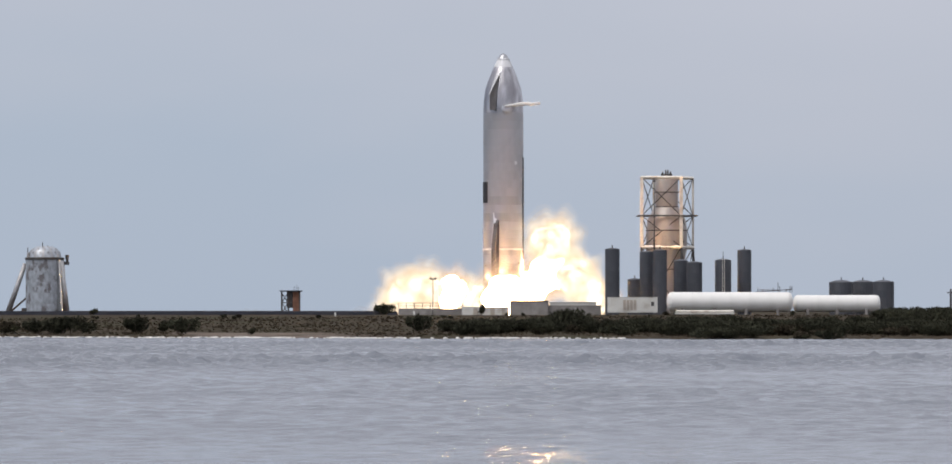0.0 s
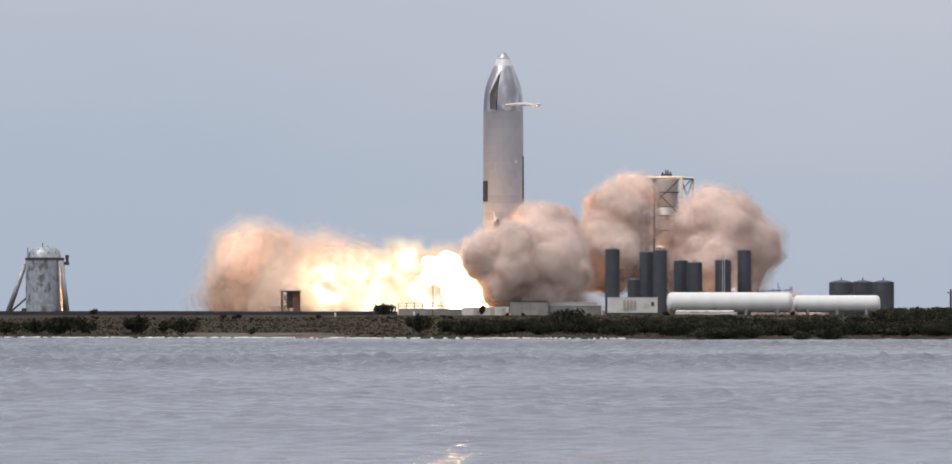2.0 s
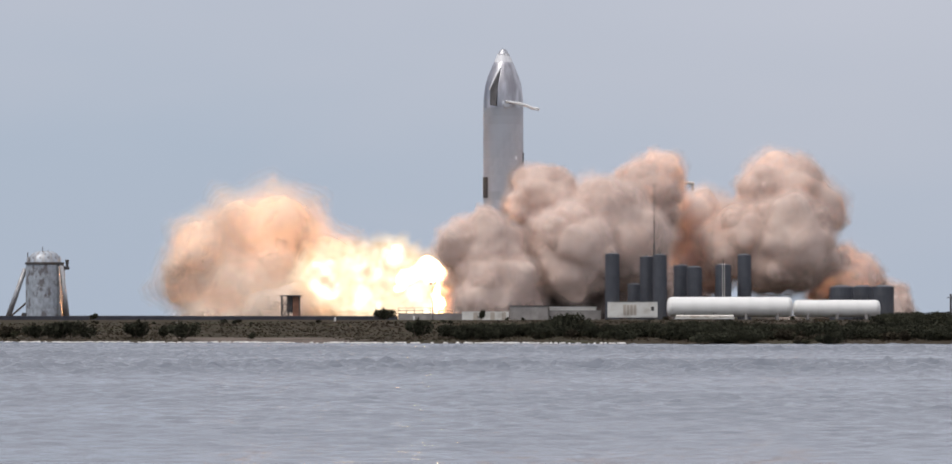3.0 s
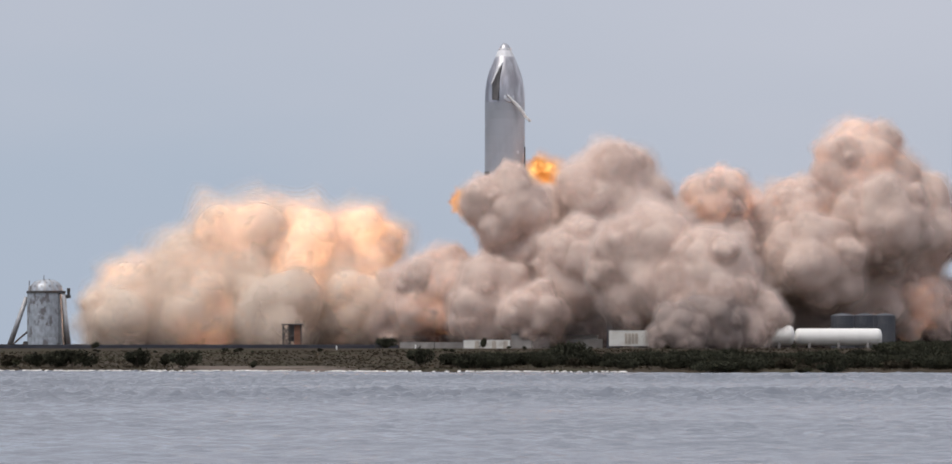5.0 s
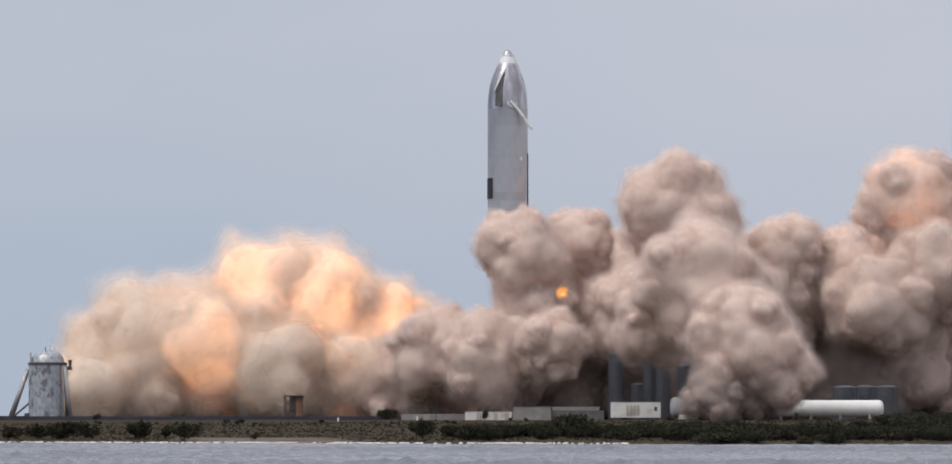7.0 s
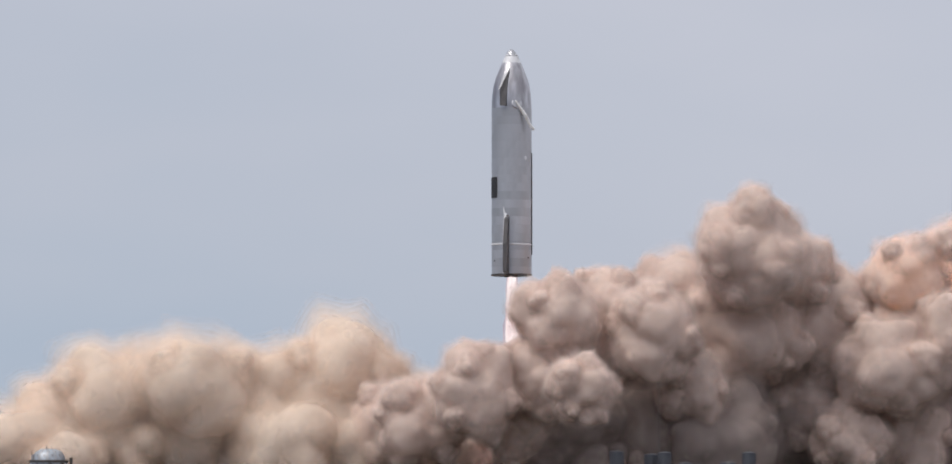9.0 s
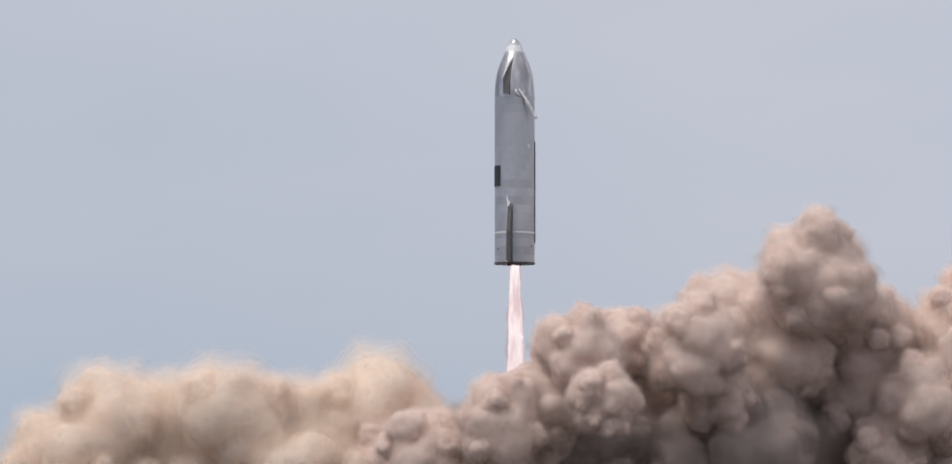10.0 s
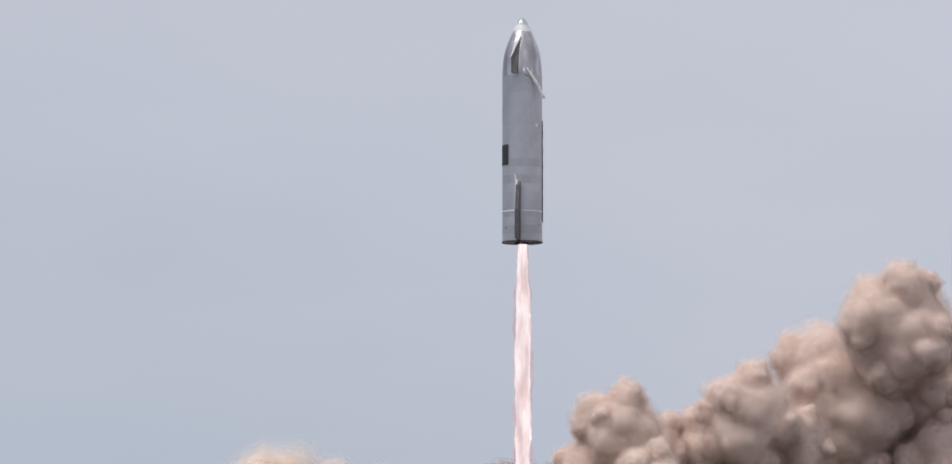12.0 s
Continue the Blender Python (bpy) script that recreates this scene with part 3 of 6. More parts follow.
# ---- storage tanks ----
def make_tank(x0, x1, y, z1, label, ladder=False, group="dark upright storage tanks"):
    r = (x1 - x0) / 2
    h = z1 - GROUND
    t = thing("storage_tank", pose((x0 + x1) / 2, y, GROUND), label, "storage tank", group)
    n = max(4, round(h / 2.4))
    c = h - r * 0.22
    ring = mesh_of(lathe([(r, 0.02), (r, c / n - 0.02)], 40), "shell_ring", M_TANK, True)
    for k in range(n):
        part("shell_ring", ring, None, t, at=pose(0, 0, c / n * k, 0, 0, 31 * k))
    part("inner_shell", lathe([(r - 0.03, 0), (r - 0.03, c)], 40), M_TANK, t, smooth=True)
    part("roof", lathe([(r + 0.06, c - 0.06), (r + 0.06, c + 0.06), (r * 0.8, c + r * 0.10), (r * 0.4, c + r * 0.19), (0.02, c + r * 0.22)], 40), M_TANK, t, smooth=True)
    part("roof_vent", rod(bmesh.new(), (0, 0, h - 0.1), (0, 0, h + 0.55), 0.12), M_DARK, t)
    # ribs down the shell
    for k in range(10):
        a = -90 + 20 * k
        part("rib", boxed(-0.04, 0.04, -0.06, 0.02, 0.1, c - 0.1), M_TANK, t, at=Matrix.Translation(round_at(r, a, 0)) @ pose(0, 0, 0, 0, 0, a))
    if ladder:
        lad = part("ladder", rods([((-0.22, -r - 0.3, 0), (-0.22, -r - 0.3, h)), ((0.22, -r - 0.3, 0), (0.22, -r - 0.3, h))], 0.05, 6), M_FRAME, t, "pale ladder")
        for k in range(12):
            part("rung", rod(bmesh.new(), (-0.22, -r - 0.3, 0.5 + k * h / 13), (0.22, -r - 0.3, 0.5 + k * h / 13), 0.03, 6), M_FRAME, lad)
        part("roof_mast", rod(bmesh.new(), (0, 0, h), (0, 0, h + 1.5), 0.06), M_DARK, t)
    return t


make_tank(28.03, 31.06, 1158, 18.16, "tall slim slate-grey storage tank with ribbed shell")
make_tank(33.24, 36.30, 1170, 11.65, "short slate-grey storage tank behind taller ones")
make_tank(35.68, 38.72, 1163, 17.56, "tall slim slate-grey storage tank with ribbed shell")
make_tank(38.42, 41.32, 1158, 17.90, "tall slim slate-grey storage tank with ribbed shell")
make_tank(43.34, 46.40, 1170, 15.77, "mid-height slate-grey tank behind the white tank")
make_tank(45.90, 49.21, 1164, 15.32, "mid-height slate-grey tank behind the white tank")
make_tank(52.12, 55.55, 1164, 15.85, "mid-height slate-grey tank with a pale ladder", True)
make_tank(57.21, 60.13, 1168, 18.01, "tall slim slate-grey storage tank with ribbed shell")
make_tank(77.11, 82.28, 1166, 11.23, "squat slate-grey tank with conical roof")
make_tank(82.57, 87.10, 1172, 11.26, "squat slate-grey tank with conical roof")
make_tank(86.36, 90.85, 1162, 11.21, "squat slate-grey tank with conical roof")


def make_white_tank(x0, x1, y, z0, z1, label):
    r, w = (z1 - z0) / 2, x1 - x0
    t = thing("white_tank", pose(x0, y, z0 + r), label, "storage tank", "white lying tanks")
    turn = pose(0, 0, 0, 0, 90, 0)
    n = max(3, round(w / 4.2))
    ring = mesh_of(lathe([(r, 0.02), (r, (w - r) / n - 0.02)], 48), "shell_ring", M_WHITE, True)
    for k in range(n):
        part("shell_ring", ring, None, t, at=pose(r * 0.5 + (w - r) / n * k, 0, 0) @ turn)
    part("inner_shell", lathe([(r - 0.02, 0), (r - 0.02, w - r)], 48), M_WHITE, t, at=pose(r * 0.5, 0, 0) @ turn, smooth=True)
    head = mesh_of(lathe([(r, 0), (r * 0.93, r * 0.22), (r * 0.75, r * 0.38), (r * 0.4, r * 0.48), (0.02, r * 0.5)], 48), "tank_head", M_WHITE, True)
    part("tank_head", head, None, t, at=pose(w - r * 0.5, 0, 0) @ turn)
    part("tank_head", head, None, t, at=pose(r * 0.5, 0, 0) @ pose(0, 0, 0, 0, -90, 0))
    for k in range(max(2, round(w / 7))):
        x = w * (k + 0.5) / max(2, round(w / 7))
        part("saddle", boxed(x - 0.3, x + 0.3, -r * 0.8, r * 0.8, GROUND - z0 - r, -r * 0.55, 0.04), M_CONC, t)
    return t


wt = make_white_tank(40.75, 67.74, 1142, 4.22, 8.50, "long white lying tank with pipework on top")
white_r = 2.141
pipes = part("top_pipework", rods([((18.947, 0, white_r), (26.733, 0, white_r + 0.6)), ((19.466, 0, white_r + 0.45), (26.474, 0, white_r + 0.45))], 0.07), M_DARK, wt, "dark pipework")
for u, hh in ((150, 0.9), (158, 0.6), (175, 0.9), (183, 2.0), (186, 1.2), (196, 0.8), (203, 1.3), (206, 1.3)):
    part("pipe", rod(bmesh.new(), (u * 0.130, 0, white_r - 0.1), (u * 0.130, 0, white_r + hh), 0.07), M_DARK, pipes)
wt2 = make_white_tank(67.98, 86.73, 1146, 4.22, 7.87, "shorter white lying tank with a dished end")
part("end_valve", boxed(18.623, 19.013, -0.25, 0.25, -0.2, 0.4, 0.03), M_DARK, wt2)


def make_container(x0, x1, y, z0, z1):
    w, h = x1 - x0, z1 - z0
    c = thing("equipment_container", pose(x0, y, z0), "white equipment container with tan louvre panels", "container")
    part("body", boxed(0, w, 0, 3, 0, h, 0.05), M_BOX, c)
    for a, b in ((0.02, 0.10), (0.12, 0.27), (0.62, 0.76), (0.78, 0.98)):
        part("panel", boxed(w * a, w * b, -0.05, -0.003, 0.25, h - 0.25, 0.02), M_BOX, c)
    for k in range(4):
        lv = part("louvre", boxed(w * (0.31 + 0.07 * k), w * (0.365 + 0.07 * k), -0.07, -0.003, 0.5, h - 0.5, 0.02), M_BOXTAN, c, "tan louvre")
        for j in range(5):
            part("slat", boxed(w * (0.315 + 0.07 * k), w * (0.36 + 0.07 * k), -0.11, -0.072, 0.7 + j * 0.38, 0.85 + j * 0.38), M_BOXTAN, lv)
    part("vent_box", boxed(w * 0.87, w * 0.93, -0.12, -0.055, h * 0.45, h * 0.72, 0.02), M_DARK, c)
    part("roof_rail", boxed(-0.05, w + 0.05, -0.06, 3.06, h, h + 0.1), M_BOX, c)
    for a in (0.03, 0.5, 0.94):
        part("skid", boxed(w * a, w * a + 0.5, 0, 3, GROUND - 0.9 - z0, 0), M_DARK, c)


make_container(27.42, 37.78, 1112, 4.12, 7.27)


def make_trailer():
    t = thing("flat_trailer", pose(41.67, 1118, GROUND - 0.55), "pale flatbed trailer loaded with pipe sections", "trailer")
    w = 12.450
    part("bed", boxed(0, w, 0, 2.5, 0.75, 1.05, 0.03), M_BOX, t)
    for k in range(4):
        part("pipe", rod(bmesh.new(), (0.2 + (1.8 if k == 3 else 0), 0.35 + 0.6 * k, 1.33), (w - 0.2, 0.35 + 0.6 * k, 1.33), 0.27, 16), M_FRAME, t)
    for x in (1.0, 2.2, w - 2.4, w - 1.2):
        for y in (0.2, 2.2):
            part("wheel", rod(bmesh.new(), (x, y - 0.15, 0.42), (x, y + 0.15, 0.42), 0.42, 16), M_DARK, t)
    part("stand", boxed(w * 0.45, w * 0.47, 0.4, 2.1, 0, 0.75), M_DARK, t)


make_trailer()


def make_mast(x, y, z1):
    m = thing("lightning_mast", pose(x, y, GROUND), "thin dark lightning mast among the tanks", "mast")
    h = z1 - GROUND
    part("lower_pole", rod(bmesh.new(), (0, 0, 0), (0, 0, h * 0.55), 0.24, 10, 0.2), M_DARK, m)
    part("upper_pole", rod(bmesh.new(), (0, 0, h * 0.55), (0, 0, h), 0.13, 8, 0.06), M_DARK, m)
    for z in (h * 0.55, h * 0.72, h * 0.985):
        part("collar", rod(bmesh.new(), (0, 0, z - 0.12), (0, 0, z + 0.12), 0.3, 10), M_DARK, m)
    part("crossbar", boxed(-0.7, 0.7, -0.05, 0.05, h - 0.14, h - 0.04), M_DARK, m)


make_mast(38.75, 1161, 33.11)


# ---- test tower ----
def make_tower():
    D = 1240
    x0, x1, xb = 38.47, 47.63, 50.87
    w = x1 - x0
    t = thing("test_tower", pose(x0, D, GROUND), "white-painted steel truss tower round a test tank", "tower")
    zt, zm, zl = 35.44 - GROUND, 26.56 - GROUND, 19.23 - GROUND
    dp, sk = 9.0, 3.100
    legs = [(0, 0), (w, 0), (sk, dp), (w + sk, dp)]
    for k, (a, b) in enumerate(legs):
        front = k < 2
        part("leg", boxed(a - (0.38 if front else 0.25), a + (0.38 if front else 0.25), b - 0.3, b + 0.3, zl, zt, 0.04), M_FRAME, t)
        part("lower_leg", rod(bmesh.new(), (a + (0.4 if k % 2 else -0.2), b, 0), (a, b, zl), 0.3, 10), M_DARK, t)
    for z, e in ((zt, 0.36), (zl, 0.45), (zm, 0.2)):
        for a, b in ((0, 1), (1, 3), (2, 3), (0, 2)):
            pa, pb = Vector((*legs[a], z)), Vector((*legs[b], z))
            part("beam", rod(bmesh.new(), pa, pb, e, 4), M_FRAME if z != zm else M_DARK, t)
    part("walkway", boxed(-1.0, w + sk + 0.8, -0.7, 0.0, zm - 0.14, zm + 0.14), M_DARK, t, "dark walkway across the tower")
    part("walkway", boxed(-1.0, w + sk + 0.8, dp, dp + 0.7, zm - 0.14, zm + 0.14), M_DARK, t, "dark walkway across the tower")
    for za, zb in ((zl, zm), (zm, zt), (0, zl)):
        for a, b in ((0, 1), (1, 3), (2, 3), (0, 2)):
            for p, q in ((za, zb), (zb, za)):
                part("brace", rod(bmesh.new(), (*legs[a], p), (*legs[b], q), 0.11, 6), M_DARK, t)
    # the tank inside
    cx, cy = (w + sk) / 2 - 0.2, dp / 2
    r2, r1 = 4.791, 2.677
    tank = thing("test_tank", pose(x0 + cx, D + cy, GROUND), "worn steel test tank with narrowed upper section", "tank")
    zs = 28.67 - GROUND
    part("lower_shell", lathe([(r2 * 0.72, 0.4), (r2 * 0.76, 4), (r2 * 0.8, zs * 0.42), (r2, zs * 0.62), (r2, zs * 0.78), (r2 * 0.93, zs * 0.88), (r1 * 1.2, zs * 0.97), (r1, zs)], 48), M_TESTTANK, tank, smooth=True)
    part("upper_shell", lathe([(r1, zs), (r1, zt - 0.4), (r1 * 0.9, zt + 0.1), (r1 * 0.3, zt + 0.5), (0.02, zt + 0.55)], 48), M_TESTTANK, tank, smooth=True)
    for z, r in ((zs * 0.62, r2), (zs * 0.78, r2), (zs, r1), (zs * 0.42, r2 * 0.8), ((zs + zt) / 2, r1)):
        part("band", lathe([(r, z - 0.12), (r + 0.1, z - 0.1), (r + 0.1, z + 0.1), (r, z + 0.12)], 48), M_DARK, tank)
    head = part("top_fitting", boxed(-1.3, 1.3, -0.6, 0.6, zt + 0.4, zt + 0.9, 0.06), M_DARK, tank, "dark machinery on the tank top")
    for x, hh in ((-0.9, 0.5), (-0.2, 0.9), (0.3, 1.0), (0.9, 0.6)):
        part("valve", rod(bmesh.new(), (x, 0, zt + 0.8), (x, 0, zt + 0.9 + hh), 0.25, 10, 0.14), M_DARK, head)


make_tower()


# ---- hopper vehicle ----
def make_hopper():
    D = 1180
    cx = -95.27
    r = 4.157
    b = thing("hopper_vehicle", pose(cx, D, GROUND), "blotched steel hopper vehicle with domed top and three legs", "test vehicle")
    h = 15.73 - GROUND
    n = 5
    ring = mesh_of(lathe([(r, 0.02), (r, h / n - 0.02)], 56), "hull_ring", M_HOP, True)
    for k in range(n):
        part("hull_ring", ring, None, b, at=pose(0, 0, h / n * k, 0, 0, 67 * k))
    part("inner_hull", lathe([(r - 0.03, 0), (r - 0.03, h)], 56), M_HOPLEG, b, smooth=True)
    part("top_flange", lathe([(r - 0.05, h), (r + 0.18, h + 0.02), (r + 0.18, h + 0.5), (r - 0.2, h + 0.55)], 56), M_DARK, b, "dark flange ring under the dome")
    dz = 18.81 - GROUND - h - 0.5
    part("dome", lathe([(r * 0.88, h + 0.5), (r * 0.82, h + 0.5 + dz * 0.45), (r * 0.66, h + 0.5 + dz * 0.75), (r * 0.4, h + 0.5 + dz * 0.95), (0.02, h + 0.5 + dz)], 48), M_HOPLEG, b, smooth=True)
    gore = mesh_of(lathe([(r * 0.89, h + 0.55), (r * 0.835, h + 0.5 + dz * 0.45), (r * 0.675, h + 0.5 + dz * 0.75), (r * 0.41, h + 0.52 + dz * 0.95)], 3, 0, 22), "dome_plate", M_HOP, True)
    for k in range(12):
        part("dome_plate", gore, None, b, at=pose(0, 0, 0, 0, 0, 30 * k + 4))
    for x, y, hh in ((-0.3, -2, 1.2), (0.8, -1, 0.5), (-3.6, -1.5, 1.9), (2.4, 0, 0.6)):
        z0 = h + 0.5 + (dz * 0.85 if abs(x) < 2 else 0.3)
        part("antenna", rod(bmesh.new(), (x, y, z0 - 0.3), (x, y, z0 + hh), 0.09, 8), M_DARK, b)
    part("relief_valve", rod(bmesh.new(), (-3.5, -1.5, h + 0.4), (-3.5, -1.5, h + 1.7), 0.4, 12, 0.2), M_HOPLEG, b)
    # thruster arm on the east rim
    arm = part("thruster_pod", boxed(r - 0.2, r + 1.3, -0.5, 0.4, h - 1.1, h - 0.4, 0.08), M_DARK, b, "dark thruster pod on the rim")
    part("nozzle", rod(bmesh.new(), (r + 0.8, 0, h - 0.4), (r + 0.8, 0, h + 1.1), 0.28, 10, 0.45), M_DARK, arm)
    # three legs: a raked tube and its strut; feet
    for k, (ang, foot, topz) in enumerate(((-92, r + 4.0, h * 0.93), (62, r + 1.6, h * 0.97), (160, r + 3, h * 0.93))):
        leg = part("leg", rod(bmesh.new(), round_at(foot, ang, 0.35), round_at(r + 0.15, ang, topz), 0.62 if k != 1 else 0.7, 14, 0.5), M_HOPLEG, b, smooth=True)
        part("foot", rod(bmesh.new(), round_at(foot, ang, 0), round_at(foot, ang, 0.4), 0.85, 14), M_DARK, leg)
        part("strut", rod(bmesh.new(), round_at(foot - 0.4, ang, 0.5), round_at(r, ang + 16, h * 0.30), 0.22, 10), M_DARK, leg)
    part("leg_fairing", wedge([(r - 0.1, 0.3), (r + 1.5, 0.3), (r + 0.5, h * 0.98), (r - 0.1, h)], 48, 0.25), M_MIRROR, b)
    part("leg_fairing", wedge([(r - 0.1, 0.3), (r + 1.1, 0.3), (r + 0.4, h * 0.98), (r - 0.1, h)], 76, 0.2), M_MIRROR, b)
    part("skirt_box", boxed(-r - 0.8, -r * 0.75, -1.6, 0.6, 0, 1.5, 0.1), M_DARK, b)


make_hopper()


# ---- small structures on the flat ----
def make_hut():
    x0, w = -42.61, 4.115
    h = 8.72 - GROUND
    t = thing("lookout_stand", pose(x0, 1168, GROUND), "dark steel stand with a flat roof and rust-red side coloured as firelit", "shed")
    for x in (0.1, w * 0.38, w - 0.1):
        for y in (0, 3):
            part("post", boxed(x - 0.12, x + 0.12, y - 0.12, y + 0.12, 0, h), M_DARK, t)
    part("roof", boxed(-0.35, w + 0.45, -0.5, 3.5, h - 0.02, h + 0.22, 0.03), M_ROOFMAT, t)
    part("cabin", boxed(w * 0.62, w - 0.02, 0.15, 2.8, 0.3, h - 0.03, 0.03), M_RUSTLIT, t, "rust-red panelled side, firelight in its colour")
    part("cabin", boxed(w * 0.30, w * 0.6, 0.3, 2.8, h * 0.3, h - 0.03, 0.03), M_DARK, t)
    for a, b in (((0.1, 0, 0.2), (w * 0.38, 0, h * 0.55)), ((w * 0.38, 0, 0.2), (0.1, 0, h * 0.55)), ((0.1, 0, h * 0.5), (w * 0.38, 0, h * 0.95)), ((w * 0.38, 0, h * 0.5), (0.1, 0, h * 0.95)), ((0.1, 0, h * 0.52), (w * 0.6, 0, h * 0.52))):
        part("brace", rod(bmesh.new(), a, b, 0.1, 6), M_DARK, t)
    for x, hh in ((w * 0.7, 0.9), (w * 0.83, 1.3), (w * 0.9, 0.8)):
        part("antenna", rod(bmesh.new(), (x, 1, h + 0.2), (x, 1, h + 0.2 + hh), 0.05, 6), M_DARK, t)


def make_berm():
    bm = bmesh.new()
    n = 160
    xa, xb = -190.0, -16.86
    rows = []
    for k in range(n + 1):
        x = xa + (xb - xa) * k / n
        d = 0.05 * noise.noise(Vector((x * 0.3, 0, 0))) + 0.03 * noise.noise(Vector((x * 1.3, 0, 4)))
        rows.append([bm.verts.new((x, y, z)) for y, z in ((1140, GROUND - 0.7), (1144, 4.35 - 0.16 + d), (1147, 4.48 - 0.06 + d), (1150, GROUND - 0.5))])
    for p, q in zip(rows, rows[1:]):
        for i in range(3):
            bm.faces.new((p[i], q[i], q[i + 1], p[i + 1]))
    ob = part("earth_berm", bm, M_BERM, smooth=True)
    tagged(ob, "long low dark earth berm behind the grass", "berm", kind="structure")


def make_generator():
    g = thing("generator_unit", pose(-21.85, 1138, GROUND - 0.4), "small dark trailer-mounted generator on the berm", "generator")
    part("housing", boxed(0, 1.9, 0, 1.4, 0.6, 1.9, 0.06), M_DARK, g)
    part("exhaust_pipe", rod(bmesh.new(), (0.4, 0.5, 1.9), (0.4, 0.5, 2.9), 0.06), M_DARK, g)
    part("panel", boxed(0.3, 1.6, -0.05, -0.003, 0.8, 1.6, 0.02), M_ROOFMAT, g)
    for x in (0.4, 1.5):
        part("wheel", rod(bmesh.new(), (x, -0.12, 0.35), (x, 0.12, 0.35), 0.35, 14), M_DARK, g)
        part("wheel", rod(bmesh.new(), (x, 1.3, 0.35), (x, 1.5, 0.35), 0.35, 14), M_DARK, g)


def make_marker(x, y):
    m = thing("marker_post", pose(x, y, ground_height(x, y) - 0.05), "short white marker post in the grass", "post", "white marker posts")
    part("post", rod(bmesh.new(), (0, 0, 0), (0, 0, 0.7), 0.14, 10), M_WHITE, m)
    part("cap", rod(bmesh.new(), (0, 0, 0.7), (0, 0, 0.85), 0.2, 10, 0.1), M_WHITE, m)


make_hut()
make_berm()
make_generator()
make_marker(-29.00, 1100)
make_marker(-12.81, 1105)
edge_post = thing("utility_pole", pose(103.08, 1160, GROUND), "dark wooden utility pole beside the tanks", "pole")
part("pole", rod(bmesh.new(), (0, 0, 0), (0, 0, 9.22 - GROUND), 0.3, 10, 0.22), M_DARK, edge_post)
part("crossarm", boxed(-0.8, 0.8, -0.08, 0.08, 8.43 - GROUND - 0.1, 8.43 - GROUND + 0.1), M_DARK, edge_post)


# ---- scrub and grass ----
def leaf_cloud(w, d, h, count, rnd, size):
    """Leaves in an uneven mound of several lobes."""
    lobes = [(rnd.uniform(-0.32, 0.32) * w, rnd.uniform(-0.3, 0.3) * d, rnd.uniform(0.35, 0.62) * h, rnd.uniform(0.28, 0.5)) for _ in range(max(4, int(w / 0.9)))]
    verts, faces = [], []
    for _ in range(count):
        lx, ly, lz, s = rnd.choice(lobes)
        v = Vector((rnd.gauss(0, 1), rnd.gauss(0, 1), rnd.gauss(0, 1))).normalized() * (rnd.random() ** 0.4)
        c = Vector((lx + v.x * s * min(w, 2.6 * h) * 0.62, ly + v.y * s * d, max(0.02, lz + v.z * s * h * 0.85)))
        c.z += 0.12 * h * max(0, rnd.gauss(0, 0.6))
        a = Vector((rnd.gauss(0, 1), rnd.gauss(0, 1), rnd.gauss(0, 1))).normalized() * size * rnd.uniform(0.6, 1.3)
        b = a.cross(Vector((rnd.gauss(0, 1), rnd.gauss(0, 1), rnd.gauss(0, 1)))).normalized() * size * 0.5
        i = len(verts)
        verts += [c - a, c + b, c + a, c - b]
        faces.append((i, i + 1, i + 2, i + 3))
    return verts, faces


def make_bush_mesh(seed, w, d, h, mat, count):
    rnd = random.Random(seed)
    v, f = leaf_cloud(w, d, h, count, rnd, 0.24)
    me = bpy.data.meshes.new("foliage")
    me.from_pydata(v, [], f)
    me.materials.append(mat)
    bm = bmesh.new()
    for k in range(5):
        x, y = rnd.uniform(-0.3, 0.3) * w, rnd.uniform(-0.3, 0.3) * d
        rod(bm, (x * 0.3, y * 0.3, -0.2), (x, y, h * 0.6), 0.06, 5, 0.03)
    return me, mesh_of(bm, "stem", M_TWIG)


BUSHES = [make_bush_mesh(11, 5.0, 3.5, 2.4, M_LEAF, 1500), make_bush_mesh(12, 7.5, 4.5, 2.6, M_LEAF, 2200), make_bush_mesh(13, 4.0, 3.0, 1.8, M_LEAF2, 1100),
          make_bush_mesh(14, 10.0, 5.0, 2.4, M_LEAF, 2600), make_bush_mesh(15, 3.0, 2.5, 2.2, M_LEAF, 900)]


def make_bush(x, y, k, s, turn=0.0, sz=None):
    ob = thing("bush", pose(x, y, ground_height(x, y) - 0.1, 0, 0, turn), "dense dark green salt scrub bush in dry grass" if k != 2 else "low brownish salt scrub bush in dry grass", "bush", "shore scrub")
    ob.scale = (s, s, sz or s)
    part("foliage", BUSHES[k][0], None, ob)
    part("stem", BUSHES[k][1], None, ob)


